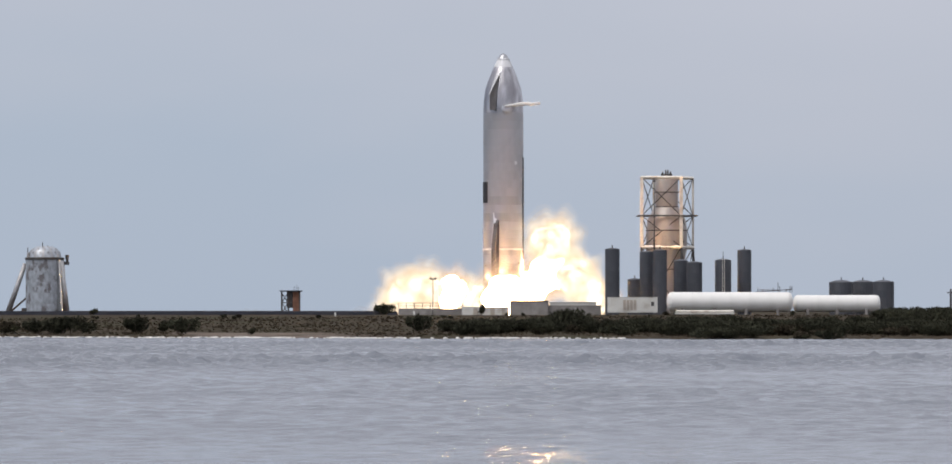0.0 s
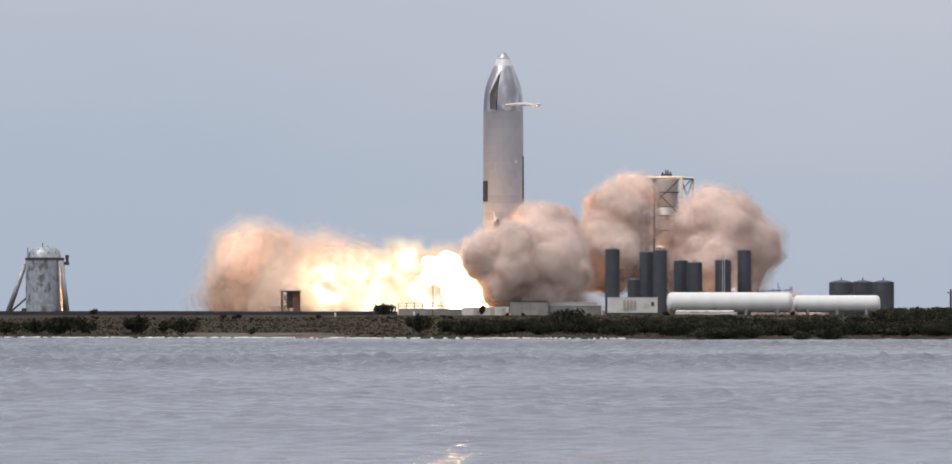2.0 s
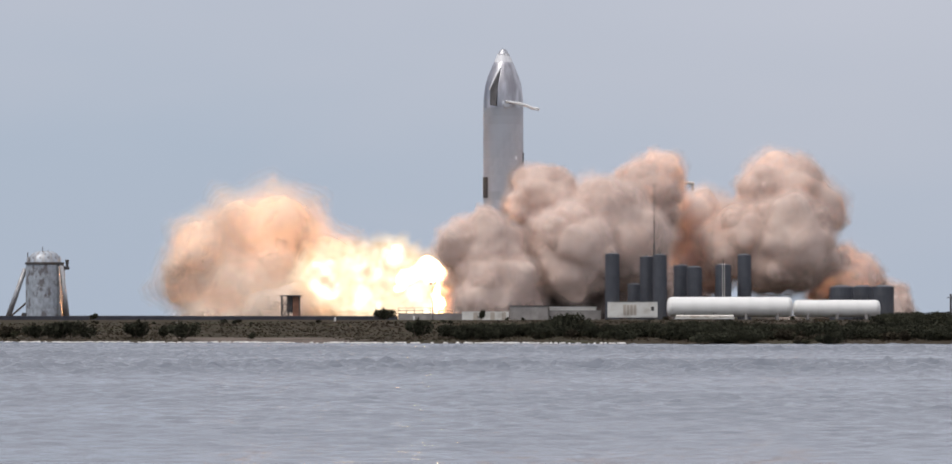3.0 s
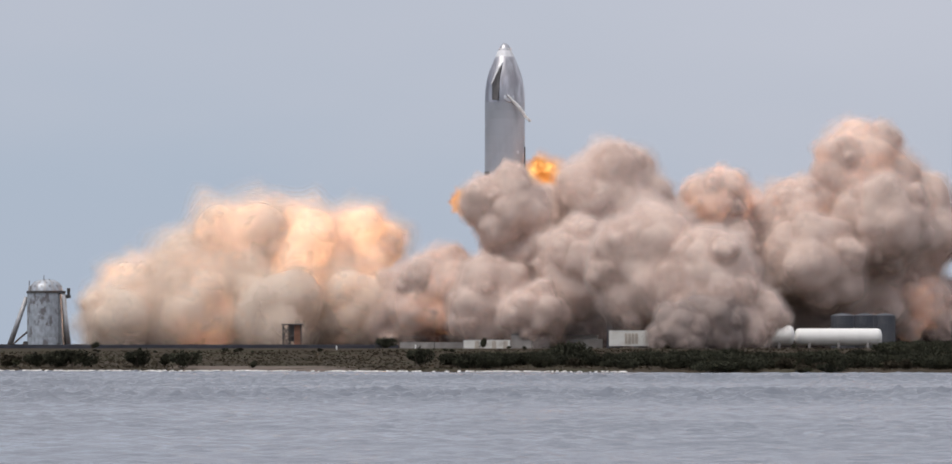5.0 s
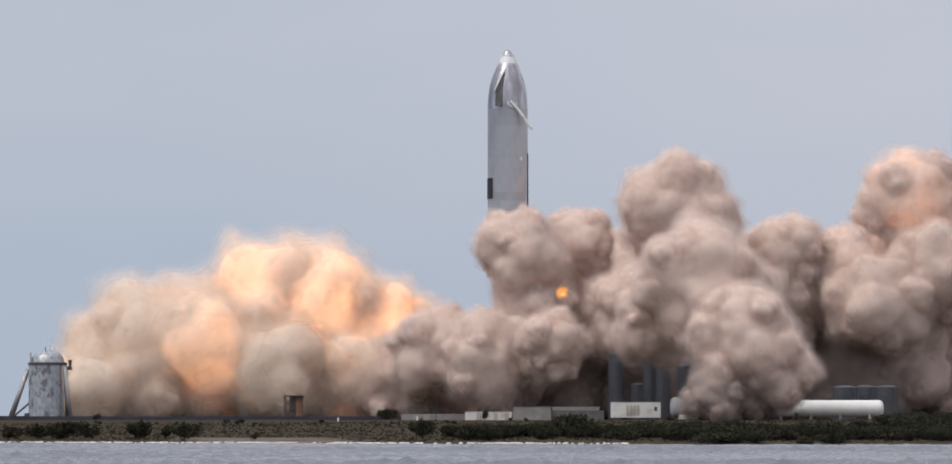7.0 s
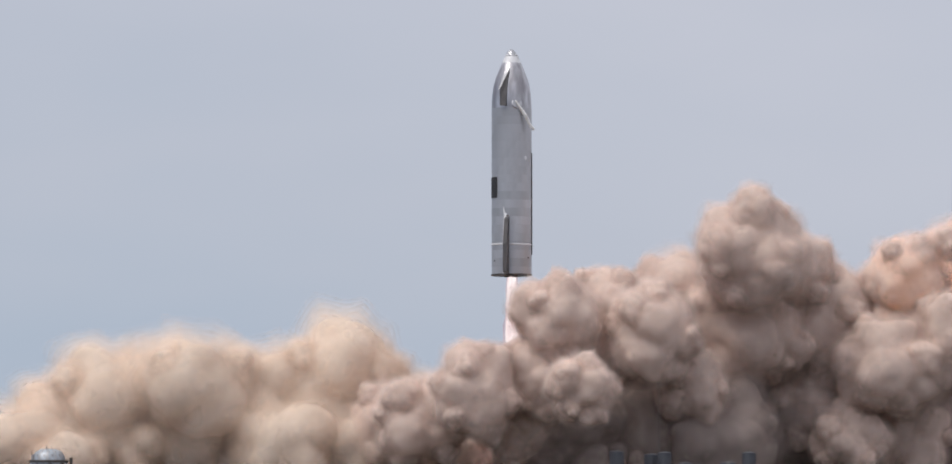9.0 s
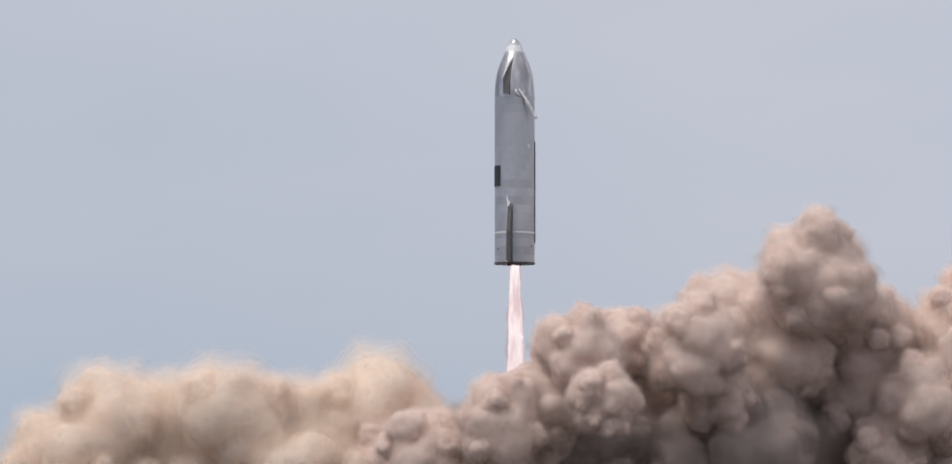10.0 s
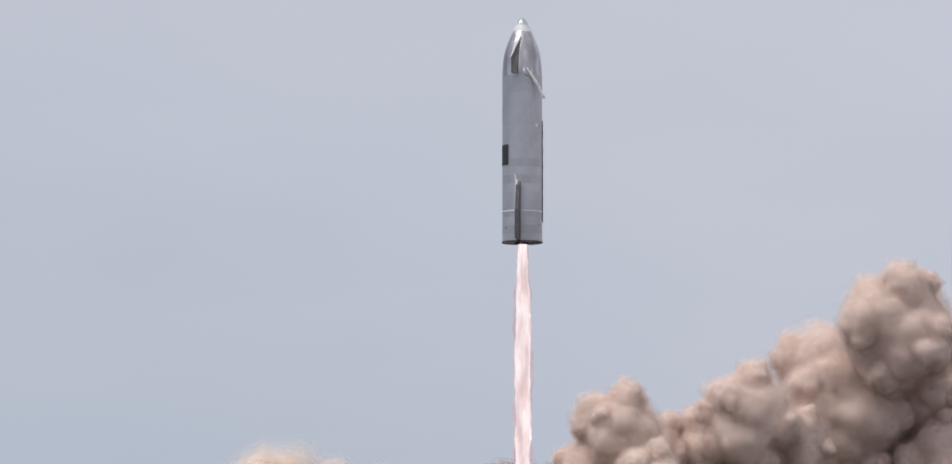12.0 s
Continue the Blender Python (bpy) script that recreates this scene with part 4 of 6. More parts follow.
def plant():
    make_bush(-69.25, 912, 1, 1.15, 0, 1.35)
    make_bush(-76.10, 922, 0, 1.1)
    make_bush(-79.70, 916, 2, 1.25)
    make_bush(-57.50, 908, 0, 1.05, 40, 1.35)
    make_bush(-54.55, 922, 4, 1.05)
    make_bush(-50.05, 908, 0, 1.15, 0, 1.25)
    make_bush(-38.15, 900, 4, 0.6)
    make_bush(-82.06, 1139, 4, 0.75, 30, 0.7)
    make_bush(-19.62, 1136, 0, 0.95, 0, 1.1)
    make_bush(0.77, 1125, 4, 0.7, 0, 1.1)
    make_bush(-9.93, 918, 0, 1.0, 10, 1.35)
    make_bush(16.49, 930, 1, 1.0, 0, 1.7)
    make_bush(13.60, 935, 4, 0.8, 0, 0.9)
    rnd = random.Random(3)
    # the thicket east of the sandy bank
    for k in range(34):
        u = 740 + 260 * rnd.random()
        y = rnd.uniform(882, 935)
        make_bush((u - 784) / 8800 * y, y, rnd.choice((0, 2, 3, 1)), rnd.uniform(0.6, 0.95), rnd.uniform(0, 360), rnd.uniform(0.8, 1.1))
    for k in range(150):
        u = 985 + 640 * rnd.random()
        y = rnd.uniform(852, 955)
        make_bush((u - 784) / 8800 * y, y, rnd.choice((0, 1, 3, 3, 2)), rnd.uniform(0.6, 1.1), rnd.uniform(0, 360), rnd.uniform(0.65, 1.0))
    for k in range(16):
        u = 1450 + 160 * rnd.random()
        y = rnd.uniform(1000, 1060)
        make_bush((u - 784) / 8800 * y, y, rnd.choice((1, 3)), rnd.uniform(0.8, 1.1), rnd.uniform(0, 360), rnd.uniform(0.8, 1.0))
    for k in range(26):
        u = -30 + 1600 * rnd.random()
        y = rnd.uniform(1050, 1105)
        make_bush((u - 784) / 8800 * y, y, rnd.choice((2, 4)), rnd.uniform(0.25, 0.5), rnd.uniform(0, 360))
    # grass tufts over the flat
    verts, faces = [], []
    for k in range(9000):
        y = rnd.uniform(856, 1095)
        x = rnd.uniform(-0.098, 0.098) * y
        d = y - shore_line(x)
        if d < 3 or (d < 34 and abs(x + 33 + d * 0.2) < 14):
            continue
        z = ground_height(x, y) - 0.05
        hh = rnd.uniform(0.15, 0.38) * (0.6 + 0.8 * max(0.0, noise.noise(Vector((x * 0.08, y * 0.03, 7))) + 0.4))
        for _ in range(2):
            a = rnd.uniform(0, math.pi)
            dx, dy = 0.3 * math.cos(a), 0.3 * math.sin(a)
            i = len(verts)
            lean = rnd.uniform(-0.3, 0.3)
            verts += [(x - dx, y - dy, z), (x + dx, y + dy, z), (x + lean, y, z + hh)]
            faces.append((i, i + 1, i + 2))
    me = bpy.data.meshes.new("grass")
    me.from_pydata(verts, [], faces)
    me.materials.append(M_GRASS)
    tagged(new("grass", me), "dry brownish salt grass over the flat", "grass", kind="stuff")
    # pale lumps standing in for white foam heaped along the waterline
    bm = bmesh.new()
    for k in range(900):
        x = rnd.uniform(-82, 24)
        if noise.noise(Vector((x * 0.09, 0, 0))) + rnd.uniform(-0.45, 0.45) < -0.12:
            continue
        y = shore_line(x) + rnd.uniform(-1.0, 0.8)
        s = rnd.uniform(0.1, 0.3)
        bmesh.ops.create_icosphere(bm, subdivisions=1, radius=s, matrix=pose(x, y, 0.12, rnd.uniform(0, 90), 0, rnd.uniform(0, 90)) @ Matrix.Diagonal((1.6, 1, 0.8, 1)))
    tagged(part("shell_bank", bm, M_FOAM), "white foam clumps heaped along the waterline", "shells", kind="stuff")
    log = part("driftwood_log", rod(bmesh.new(), (0, 0, 0.15), (4.4, 0.6, 0.25), 0.28, 10, 0.18), M_TWIG, at=pose(-33.35, 893, 0.15))
    tagged(log, "dark driftwood log lying on the sandy shore", "log")


plant()


# ---- smoke and fire ----
def spread(n, rnd, jitter):
    """Directions spread evenly over a sphere, a little shaken."""
    out = []
    for k in range(n):
        e = 1 - 2 * (k + 0.5) / n
        a = 2.39996 * k
        v = Vector((math.cos(a) * math.sqrt(1 - e * e), math.sin(a) * math.sqrt(1 - e * e), e))
        v += Vector((rnd.uniform(-1, 1), rnd.uniform(-1, 1), rnd.uniform(-1, 1))) * jitter
        out.append(v.normalized())
    return out


def swollen(dirs, balls, p):
    """How far a union of balls about the middle reaches along each direction, with softened creases."""
    total = np.zeros(len(dirs))
    for c, s in balls:
        b = dirs @ np.array(c)
        disc = b * b - c.dot(c) + s * s
        total += np.where(disc > 0, np.maximum(0.0, b + np.sqrt(np.maximum(disc, 0))), 0.0) ** p
    return total ** (1 / p)


def unit_sphere(level):
    bm = bmesh.new()
    bmesh.ops.create_icosphere(bm, subdivisions=level, radius=1.0)
    dirs = np.array([v.co[:] for v in bm.verts])
    faces = [tuple(v.index for v in f.verts) for f in bm.faces]
    bm.free()
    return dirs / np.linalg.norm(dirs, axis=1)[:, None], faces


SPHERES = {level: unit_sphere(level) for level in (3, 4, 5)}


def cauliflower(seed, big, sharp):
    """The balls of one billow: a body, lobes on it, and small knobs on the lobes."""
    rnd = random.Random(seed)
    balls = [(Vector((0, 0, 0)), 0.70)]
    for v in spread(13 if big else 9, rnd, 0.45):
        balls.append((v * rnd.uniform(0.42, 0.62), rnd.uniform(0.30, 0.46)))
    lobes = list(balls)
    knobs = []
    for v in spread(80 if big else 30, rnd, 0.25):
        reach = swollen(np.array([v[:]]), lobes, 24)[0]
        s = rnd.uniform(0.10, 0.24) if big else rnd.uniform(0.14, 0.26)
        knobs.append((v * (reach - s * rnd.uniform(0.55, 0.9) / max(sharp, 0.3)), s))
    return lobes, knobs


def puff_meshes(seed, mat, veil_mat, name, veil_name, big, reach, sharp, layers):
    lobes, knobs = cauliflower(seed, big, sharp)
    off = Vector((seed * 7.3, seed * 3.1, seed * 5.7))
    dirs, faces = SPHERES[5 if big else 4]
    r = swollen(dirs, lobes + knobs, 6 + 9 * sharp)
    for k in range(len(dirs)):
        p = Vector(dirs[k]) * r[k]
        q = p * 6.5 + off + 0.5 * noise.noise_vector(p * 4 + off)
        r[k] *= 1 + sharp * (0.035 * (0.45 - noise.voronoi(q)[0][0]) + 0.014 * noise.noise(p * 19 + off)) + 0.06 * noise.noise(p * 1.6 + off)
    me = bpy.data.meshes.new(name)
    me.from_pydata((dirs * r[:, None]).tolist(), [], faces)
    me.polygons.foreach_set("use_smooth", [True] * len(faces))
    me.materials.append(mat)
    # thin layers of smoke about the billow, each looser and thinner than the one below
    dirs, faces = SPHERES[4 if big else 3]
    inner, outer = swollen(dirs, lobes + knobs, 20), swollen(dirs, lobes, 10)
    verts, sides, thick = [], [], []
    for k in range(layers):
        u = (k + 1) / layers
        base = len(verts)
        for i in range(len(dirs)):
            p = Vector(dirs[i])
            loose = 0.55 + 0.9 * max(0.0, noise.noise(p * 2.6 + off * 2) + 0.35)
            rough = 1 + 0.05 * noise.noise(p * 7 + off + Vector((0.4 * k, 0, 0)))
            s = (inner[i] * (1 - u) + max(inner[i], outer[i]) * u + 0.06 * noise.noise(p * 1.6 + off) + 0.012 + reach * u * loose) * rough
            verts.append(tuple(p * s))
            thick.append(0.30 * (1 - u) ** 1.2 + 0.03)
        if k:
            sides.append((base - len(dirs), base - len(dirs) + 1, base))
        sides += [tuple(base + j for j in f) for f in faces]
    ve = bpy.data.meshes.new(veil_name)
    ve.from_pydata(verts, [], sides)
    ve.attributes.new("thickness", "FLOAT", "POINT").data.foreach_set("value", thick)
    ve.polygons.foreach_set("use_smooth", [True] * len(sides))
    ve.materials.append(veil_mat)
    return me, ve


def make_puff_set(mat, veil_mat, name, veil_name, reach=0.21, sharp=1.0, large=4):
    return [puff_meshes(1 + k, mat, veil_mat, name, veil_name, k < large, reach * (1 if k < large else 1.5), sharp, 5) for k in range(large + 3)]


DUST = make_puff_set(M_SMOKE, M_SMOKEVEIL, "smoke_puff", "smoke_veil")
SHADED = make_puff_set(M_SMOKESHADE, M_SMOKESHADEVEIL, "shaded_puff", "dust_veil", large=2)
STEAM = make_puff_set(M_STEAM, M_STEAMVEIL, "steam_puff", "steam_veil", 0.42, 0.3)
FLAME = make_puff_set(M_FIRE, M_FIREVEIL, "fire_glow_puff", "fire_glow_veil", 0.7, 0.6, 2)
GLOW = make_puff_set(M_GLOW, M_GLOWVEIL, "fire_glow_puff", "fire_glow_veil", 0.8, 0.6, 2)
CORE = make_puff_set(M_CORE, M_EMBERVEIL, "fire_glow_puff", "fire_glow_veil", 0.2, 0.8, 1)
EMBER = make_puff_set(M_EMBER, M_EMBERVEIL, "fire_glow_puff", "fire_glow_veil", 0.7, 0.8, 1)

MOVES = []
puff_rnd = random.Random(21)


def place_puff(kit, cloud, r, rows, big):
    large = len(kit) - 3
    me, veil = kit[puff_rnd.randrange(large) if big else large + puff_rnd.randrange(3)]
    ob = part(me.name.split(".")[0], me, None, cloud)
    ob.scale = (r, r, r * puff_rnd.uniform(0.92, 1.04))
    part(veil.name.split(".")[0], veil, None, ob)
    spin = [puff_rnd.uniform(0, 360) for _ in range(3)]
    rate = [puff_rnd.uniform(-4, 4) for _ in range(3)]
    MOVES.append((ob, [(t, pose(x, y, z, *[s + q * t for s, q in zip(spin, rate)])) for t, x, y, z in rows]))


def lobe(kit, cloud, r, rows, crumbs):
    """A billow of radius r rolling along rows of (t, x, y, z), with small puffs that swell out of it."""
    place_puff(kit, cloud, r, rows, True)
    for k in range(crumbs):
        a = 2 * math.pi * (k + puff_rnd.uniform(-0.35, 0.35)) / crumbs
        e = puff_rnd.uniform(-0.8, -0.05)
        v = Vector((math.cos(a) * math.sqrt(1 - e * e), e, math.sin(a) * math.sqrt(1 - e * e)))
        s = puff_rnd.uniform(0.26, 0.44) * r
        own = []
        for t, x, y, z in rows:
            g = (0.58 + 0.26 * t / 12) * r
            own.append((t, x + v.x * g + 0.04 * r * math.sin(1.1 * t + k), y + v.y * g, z + v.z * g + 0.04 * r * math.cos(0.9 * t + 2 * k)))
        place_puff(kit, cloud, s, own, False)


dust = thing("dust_cloud", pose(0, 0, 0), "billowing tan exhaust dust cloud rolling off the pad", "smoke cloud")
steam = thing("steam_cloud", pose(0, 0, 0), "pale cream steam cloud lit by the fire", "smoke cloud")
fire = thing("pad_fire", pose(0, 0, 0), "white-hot and orange exhaust fire spreading over the pad", "fire")


lobe(DUST, dust, 11.0, [(0, 16.2, 1180, -10.9), (0.3, 17.2, 1180, 6.1), (0.5, 18.0, 1180, 9.1), (1, 16.2, 1180, 12.8), (1.5, 14.2, 1180, 13.8), (2.5, 17.6, 1180, 15.2), (3.1, 21.6, 1180, 19.4), (5, 22.0, 1168, 21.3), (6, 29.0, 1180, 21.4), (7, 33.0, 1180, 26.6), (8.9, 37.0, 1180, 43.7), (9.5, 42.4, 1180, 49.1), (10.5, 51.8, 1180, 56.0), (12, 58.5, 1180, 65.0)], 6)
lobe(DUST, dust, 10.1, [(0, 12.8, 1176, -9.8), (0.6, 12.2, 1176, -9.8), (1, 9.9, 1176, 8.7), (1.5, 8.2, 1176, 14.1), (2.5, 4.8, 1176, 15.6), (3.1, 1.5, 1176, 18.6), (5, 6.4, 1176, 33.5), (6, 7.2, 1176, 38.5), (7, 9.5, 1176, 39.2), (8.9, 16.2, 1176, 46.3), (9.5, 19.5, 1176, 48.3), (10.5, 23.5, 1176, 51.8), (12, 30.2, 1176, 60.8)], 6)
lobe(DUST, dust, 8.3, [(0, 15.8, 1196, -7.5), (1, 16.4, 1196, 14.2), (1.5, 16.4, 1196, 17.0), (2.5, 13.7, 1196, 26.9), (3.1, 15.1, 1196, 31.1), (5, 16.4, 1196, 32.6), (6, 18.5, 1196, 39.3), (7, 21.9, 1196, 43.2), (8.9, 27.3, 1196, 51.7), (9.5, 29.4, 1196, 53.1), (12, 37.5, 1196, 59.0)], 5)
lobe(DUST, dust, 9.8, [(0, 20.0, 1208, -9.4), (0.6, 20.0, 1208, 3.3), (1, 21.7, 1208, 18.7), (1.5, 27.6, 1208, 21.9), (2.5, 37.2, 1208, 29.9), (3.1, 39.9, 1208, 31.8), (5, 53.7, 1208, 34.9), (6, 68.8, 1208, 39.0), (7, 69.5, 1208, 40.8), (8.9, 70.8, 1208, 59.1), (9.5, 79.1, 1208, 57.7), (10.5, 88.7, 1208, 64.1), (12, 101.0, 1208, 70.6)], 5)
lobe(DUST, dust, 9.5, [(0, 22.7, 1206, -9.1), (1, 23.4, 1206, 9.5), (1.5, 27.5, 1206, 14.3), (2.5, 31.0, 1206, 21.6), (3.1, 33.7, 1206, 25.2), (5, 55.6, 1206, 24.6), (6, 62.5, 1206, 31.4), (7, 63.9, 1206, 32.5), (9, 65.2, 1206, 43.6), (12, 81.7, 1206, 56.8)], 5)
lobe(DUST, dust, 12.8, [(0, 41.0, 1218, -13.2), (0.6, 42.4, 1218, -13.2), (1, 45.8, 1218, 12.3), (1.5, 49.7, 1218, 16.5), (2.5, 62.8, 1218, 25.6), (3.1, 71.4, 1218, 30.2), (5, 87.3, 1218, 43.1), (6, 92.5, 1218, 48.5), (7, 98.4, 1218, 52.9), (8.9, 110.2, 1218, 59.5), (9.5, 112.9, 1218, 60.9), (12, 126.8, 1218, 73.9)], 6)
lobe(DUST, dust, 10.1, [(0, 42.1, 1212, -9.9), (1, 42.8, 1212, -9.9), (1.5, 47.7, 1212, 10.2), (2.5, 57.3, 1212, 16.2), (3.1, 62.1, 1212, 22.5), (5, 72.4, 1212, 33.0), (6, 77.3, 1212, 35.6), (7, 82.8, 1212, 38.2), (8.9, 95.9, 1212, 57.9), (9.5, 102.7, 1212, 59.2), (10.5, 111.0, 1212, 58.8), (12, 117.9, 1212, 65.3)], 5)
lobe(DUST, dust, 12.3, [(0, 54.4, 1210, -12.5), (1.5, 54.4, 1210, -12.5), (2.5, 64.1, 1210, 14.8), (3.1, 72.3, 1210, 21.1), (5, 91.6, 1210, 31.5), (6, 95.7, 1210, 34.2), (7, 103.9, 1210, 36.8), (8.9, 106.7, 1210, 42.6), (9.5, 108.1, 1210, 45.4), (12, 119.1, 1210, 51.4)], 6)
lobe(DUST, dust, 12.2, [(0, 70.7, 1205, -12.5), (2.6, 70.7, 1205, -12.5), (4, 73.4, 1205, 18.4), (5, 76.1, 1205, 23.2), (6, 83.0, 1205, 27.3), (7, 89.8, 1205, 29.8), (8.9, 91.2, 1205, 37.0), (9.5, 98.0, 1205, 39.7), (10.5, 102.1, 1205, 42.0), (12, 106.3, 1205, 55.3)], 6)
lobe(DUST, dust, 9.2, [(0, 70.4, 1225, -8.7), (1.6, 70.4, 1225, -8.7), (2.5, 78.1, 1225, 10.4), (3.1, 85.7, 1225, 11.5), (5, 99.7, 1225, 13.8), (6, 105.9, 1225, 14.4), (7, 110.8, 1225, 10.7), (9, 116.4, 1225, 13.6), (12, 119.2, 1225, 24.2)], 4)
lobe(DUST, dust, 7.3, [(0, 77.4, 1225, -6.4), (2.3, 80.2, 1225, -6.4), (3.1, 95.8, 1225, 6.0), (5, 108.0, 1225, 8.2), (6, 112.2, 1225, 10.9), (7, 112.2, 1225, 10.7), (12, 127.5, 1225, 24.2)], 4)
lobe(DUST, dust, 13.5, [(0, 18.4, 1190, -14.0), (1.5, 19.7, 1190, -14.0), (2.5, 23.1, 1190, 9.2), (3.1, 29.2, 1190, 23.5), (5, 29.9, 1190, 36.2), (6, 36.2, 1190, 42.9), (7, 44.1, 1190, 49.5), (8.9, 59.2, 1190, 62.0), (9.5, 68.4, 1190, 64.3), (10.5, 79.2, 1190, 73.4), (12, 92.8, 1190, 85.2)], 7)
lobe(DUST, dust, 13.7, [(0, 26.8, 1205, -14.3), (2.2, 27.5, 1205, -14.3), (3.1, 33.0, 1205, 14.2), (4, 35.4, 1170, 18.0), (5, 36.7, 1130, 20.8), (6, 41.7, 1125, 26.0), (7, 46.8, 1125, 32.0), (8.9, 57.0, 1205, 45.2), (9.5, 61.1, 1205, 49.3), (10.5, 69.3, 1205, 57.1), (12, 81.6, 1205, 67.7)], 7)
lobe(DUST, dust, 11.3, [(0, 40.9, 1215, -11.3), (2.7, 42.2, 1215, -11.3), (3.1, 42.9, 1215, 7.4), (4, 45.6, 1160, 11.3), (5, 48.5, 1120, 17.5), (6, 52.7, 1115, 20.5), (7, 55.6, 1110, 20.3), (8.9, 75.4, 1215, 27.6), (9.5, 83.0, 1215, 36.6), (10.5, 89.2, 1215, 50.6), (12, 105.1, 1215, 59.9)], 6)
lobe(DUST, dust, 8.9, [(0, 46.0, 1205, -8.3), (3, 46.0, 1205, -8.3), (4, 51.7, 1150, 8.7), (5, 54.9, 1120, 10.5), (6, 60.3, 1115, 12.9), (7, 60.7, 1110, 13.9), (8.9, 81.6, 1205, 20.6), (9.5, 87.1, 1205, 26.0), (12, 111.7, 1205, 43.0)], 5)
lobe(DUST, dust, 11.3, [(0, 4.8, 1185, -11.3), (2.4, 4.8, 1185, -11.3), (3.1, 0.8, 1185, 10.0), (5, -8.3, 1185, 15.9), (6, -10.6, 1185, 15.0), (7, -9.3, 1185, 18.6), (8.9, -12.7, 1185, 24.3), (9.5, -11.3, 1185, 27.7), (10.5, -12.7, 1185, 29.3), (12, -8.6, 1185, 31.7)], 6)
lobe(DUST, dust, 10.5, [(0, 7.5, 1172, -10.2), (2.2, 7.5, 1172, -10.2), (3.1, 4.1, 1172, 8.6), (5, 2.8, 1172, 12.7), (6, 2.1, 1172, 14.0), (7, 2.1, 1172, 16.4), (8.9, -1.2, 1172, 30.1), (9.5, 2.1, 1172, 32.8), (10.5, 6.1, 1172, 35.7), (12, 10.1, 1172, 38.0)], 6)
lobe(DUST, dust, 8.3, [(0, 12.7, 1160, -7.5), (3, 12.7, 1160, -7.5), (5, 12.7, 1160, 10.7), (6, 14.0, 1160, 15.9), (7, 15.9, 1160, 20.3), (8.9, 21.9, 1160, 30.5), (9.5, 23.2, 1160, 37.1), (10.5, 31.1, 1160, 42.0), (12, 36.4, 1160, 50.8)], 6)
# low lobes use the smoke with shade in its colour
lobe(SHADED, dust, 13.2, [(0, 13.0, 1195, -13.6), (1.5, 13.0, 1195, -13.6), (2.5, 9.0, 1195, 10.6), (3.1, 10.3, 1195, 11.4), (5, 15.8, 1195, 12.2), (6, 15.8, 1195, 10.8), (7, 15.8, 1195, 14.6), (8.9, 18.5, 1195, 21.8), (9.5, 21.2, 1195, 27.2), (12, 34.8, 1195, 38.7)], 5)
lobe(SHADED, dust, 12.4, [(0, 24.0, 1200, -12.7), (2, 24.0, 1200, -12.7), (3.1, 24.0, 1200, 10.1), (5, 27.4, 1200, 10.9), (6, 29.5, 1200, 10.8), (7, 30.8, 1200, 13.3), (8.9, 34.9, 1200, 20.5), (9.5, 40.4, 1200, 24.6), (12, 49.9, 1200, 40.2)], 5)
lobe(SHADED, dust, 14.8, [(0, 43.1, 1200, -15.6), (3.1, 43.1, 1200, -15.6), (4.2, 43.3, 1170, 5.4), (5, 43.9, 1150, 9.3), (6, 47.2, 1200, 9.4), (7, 48.5, 1200, 10.6), (8.9, 51.3, 1200, 19.1), (9.5, 56.7, 1200, 24.6), (12, 63.5, 1200, 47.0)], 5)
lobe(SHADED, dust, 14.2, [(0, 67.5, 1222, -15.0), (2.8, 67.5, 1222, -15.0), (3.8, 68.9, 1222, 7.1), (5, 71.0, 1222, 13.0), (6, 77.2, 1222, 12.3), (7, 84.1, 1222, 13.5), (8.9, 67.5, 1222, 19.4), (9.5, 71.7, 1222, 25.0), (12, 78.6, 1222, 47.7)], 5)
lobe(DUST, dust, 12.7, [(0, 85.7, 1225, -13.1), (3, 85.7, 1225, -13.1), (4.2, 85.7, 1225, 12.4), (5, 88.5, 1225, 17.9), (6, 92.7, 1225, 19.3), (7, 98.3, 1225, 17.7), (8.9, 96.9, 1225, 20.8), (9.5, 99.7, 1225, 26.4), (12, 102.5, 1225, 43.7)], 5)
lobe(DUST, dust, 9.3, [(0, 10.2, 1178, -8.7), (3.2, 10.2, 1178, -8.7), (4.4, 11.5, 1178, 19.4), (5, 10.8, 1178, 22.8), (6, 11.5, 1178, 26.8), (7, 11.2, 1178, 27.9), (8.9, 12.9, 1178, 33.6), (9.5, 13.5, 1178, 37.6), (10.5, 15.5, 1178, 41.2), (12, 23.6, 1178, 50.2)], 5)
lobe(DUST, dust, 14.3, [(0, 24.5, 1226, -15.1), (3.2, 25.9, 1226, -15.1), (4.4, 28.7, 1226, 21.4), (5, 28.7, 1226, 24.9), (6, 31.5, 1226, 31.8), (7, 30.1, 1226, 33.0), (8.9, 42.6, 1226, 43.1), (9.5, 49.6, 1226, 44.5), (10.5, 58.0, 1226, 51.0), (12, 73.3, 1226, 66.0)], 4)
lobe(DUST, dust, 12.7, [(0, 51.1, 1228, -13.1), (1.8, 51.1, 1228, -13.1), (2.5, 49.7, 1228, 14.9), (3.1, 52.5, 1228, 21.3), (5, 62.2, 1228, 27.7), (6, 62.2, 1228, 34.7), (7, 63.6, 1228, 34.4), (8.9, 72.0, 1228, 46.0), (9.5, 79.0, 1228, 47.4), (10.5, 86.0, 1228, 51.1), (12, 97.1, 1228, 66.1)], 4)
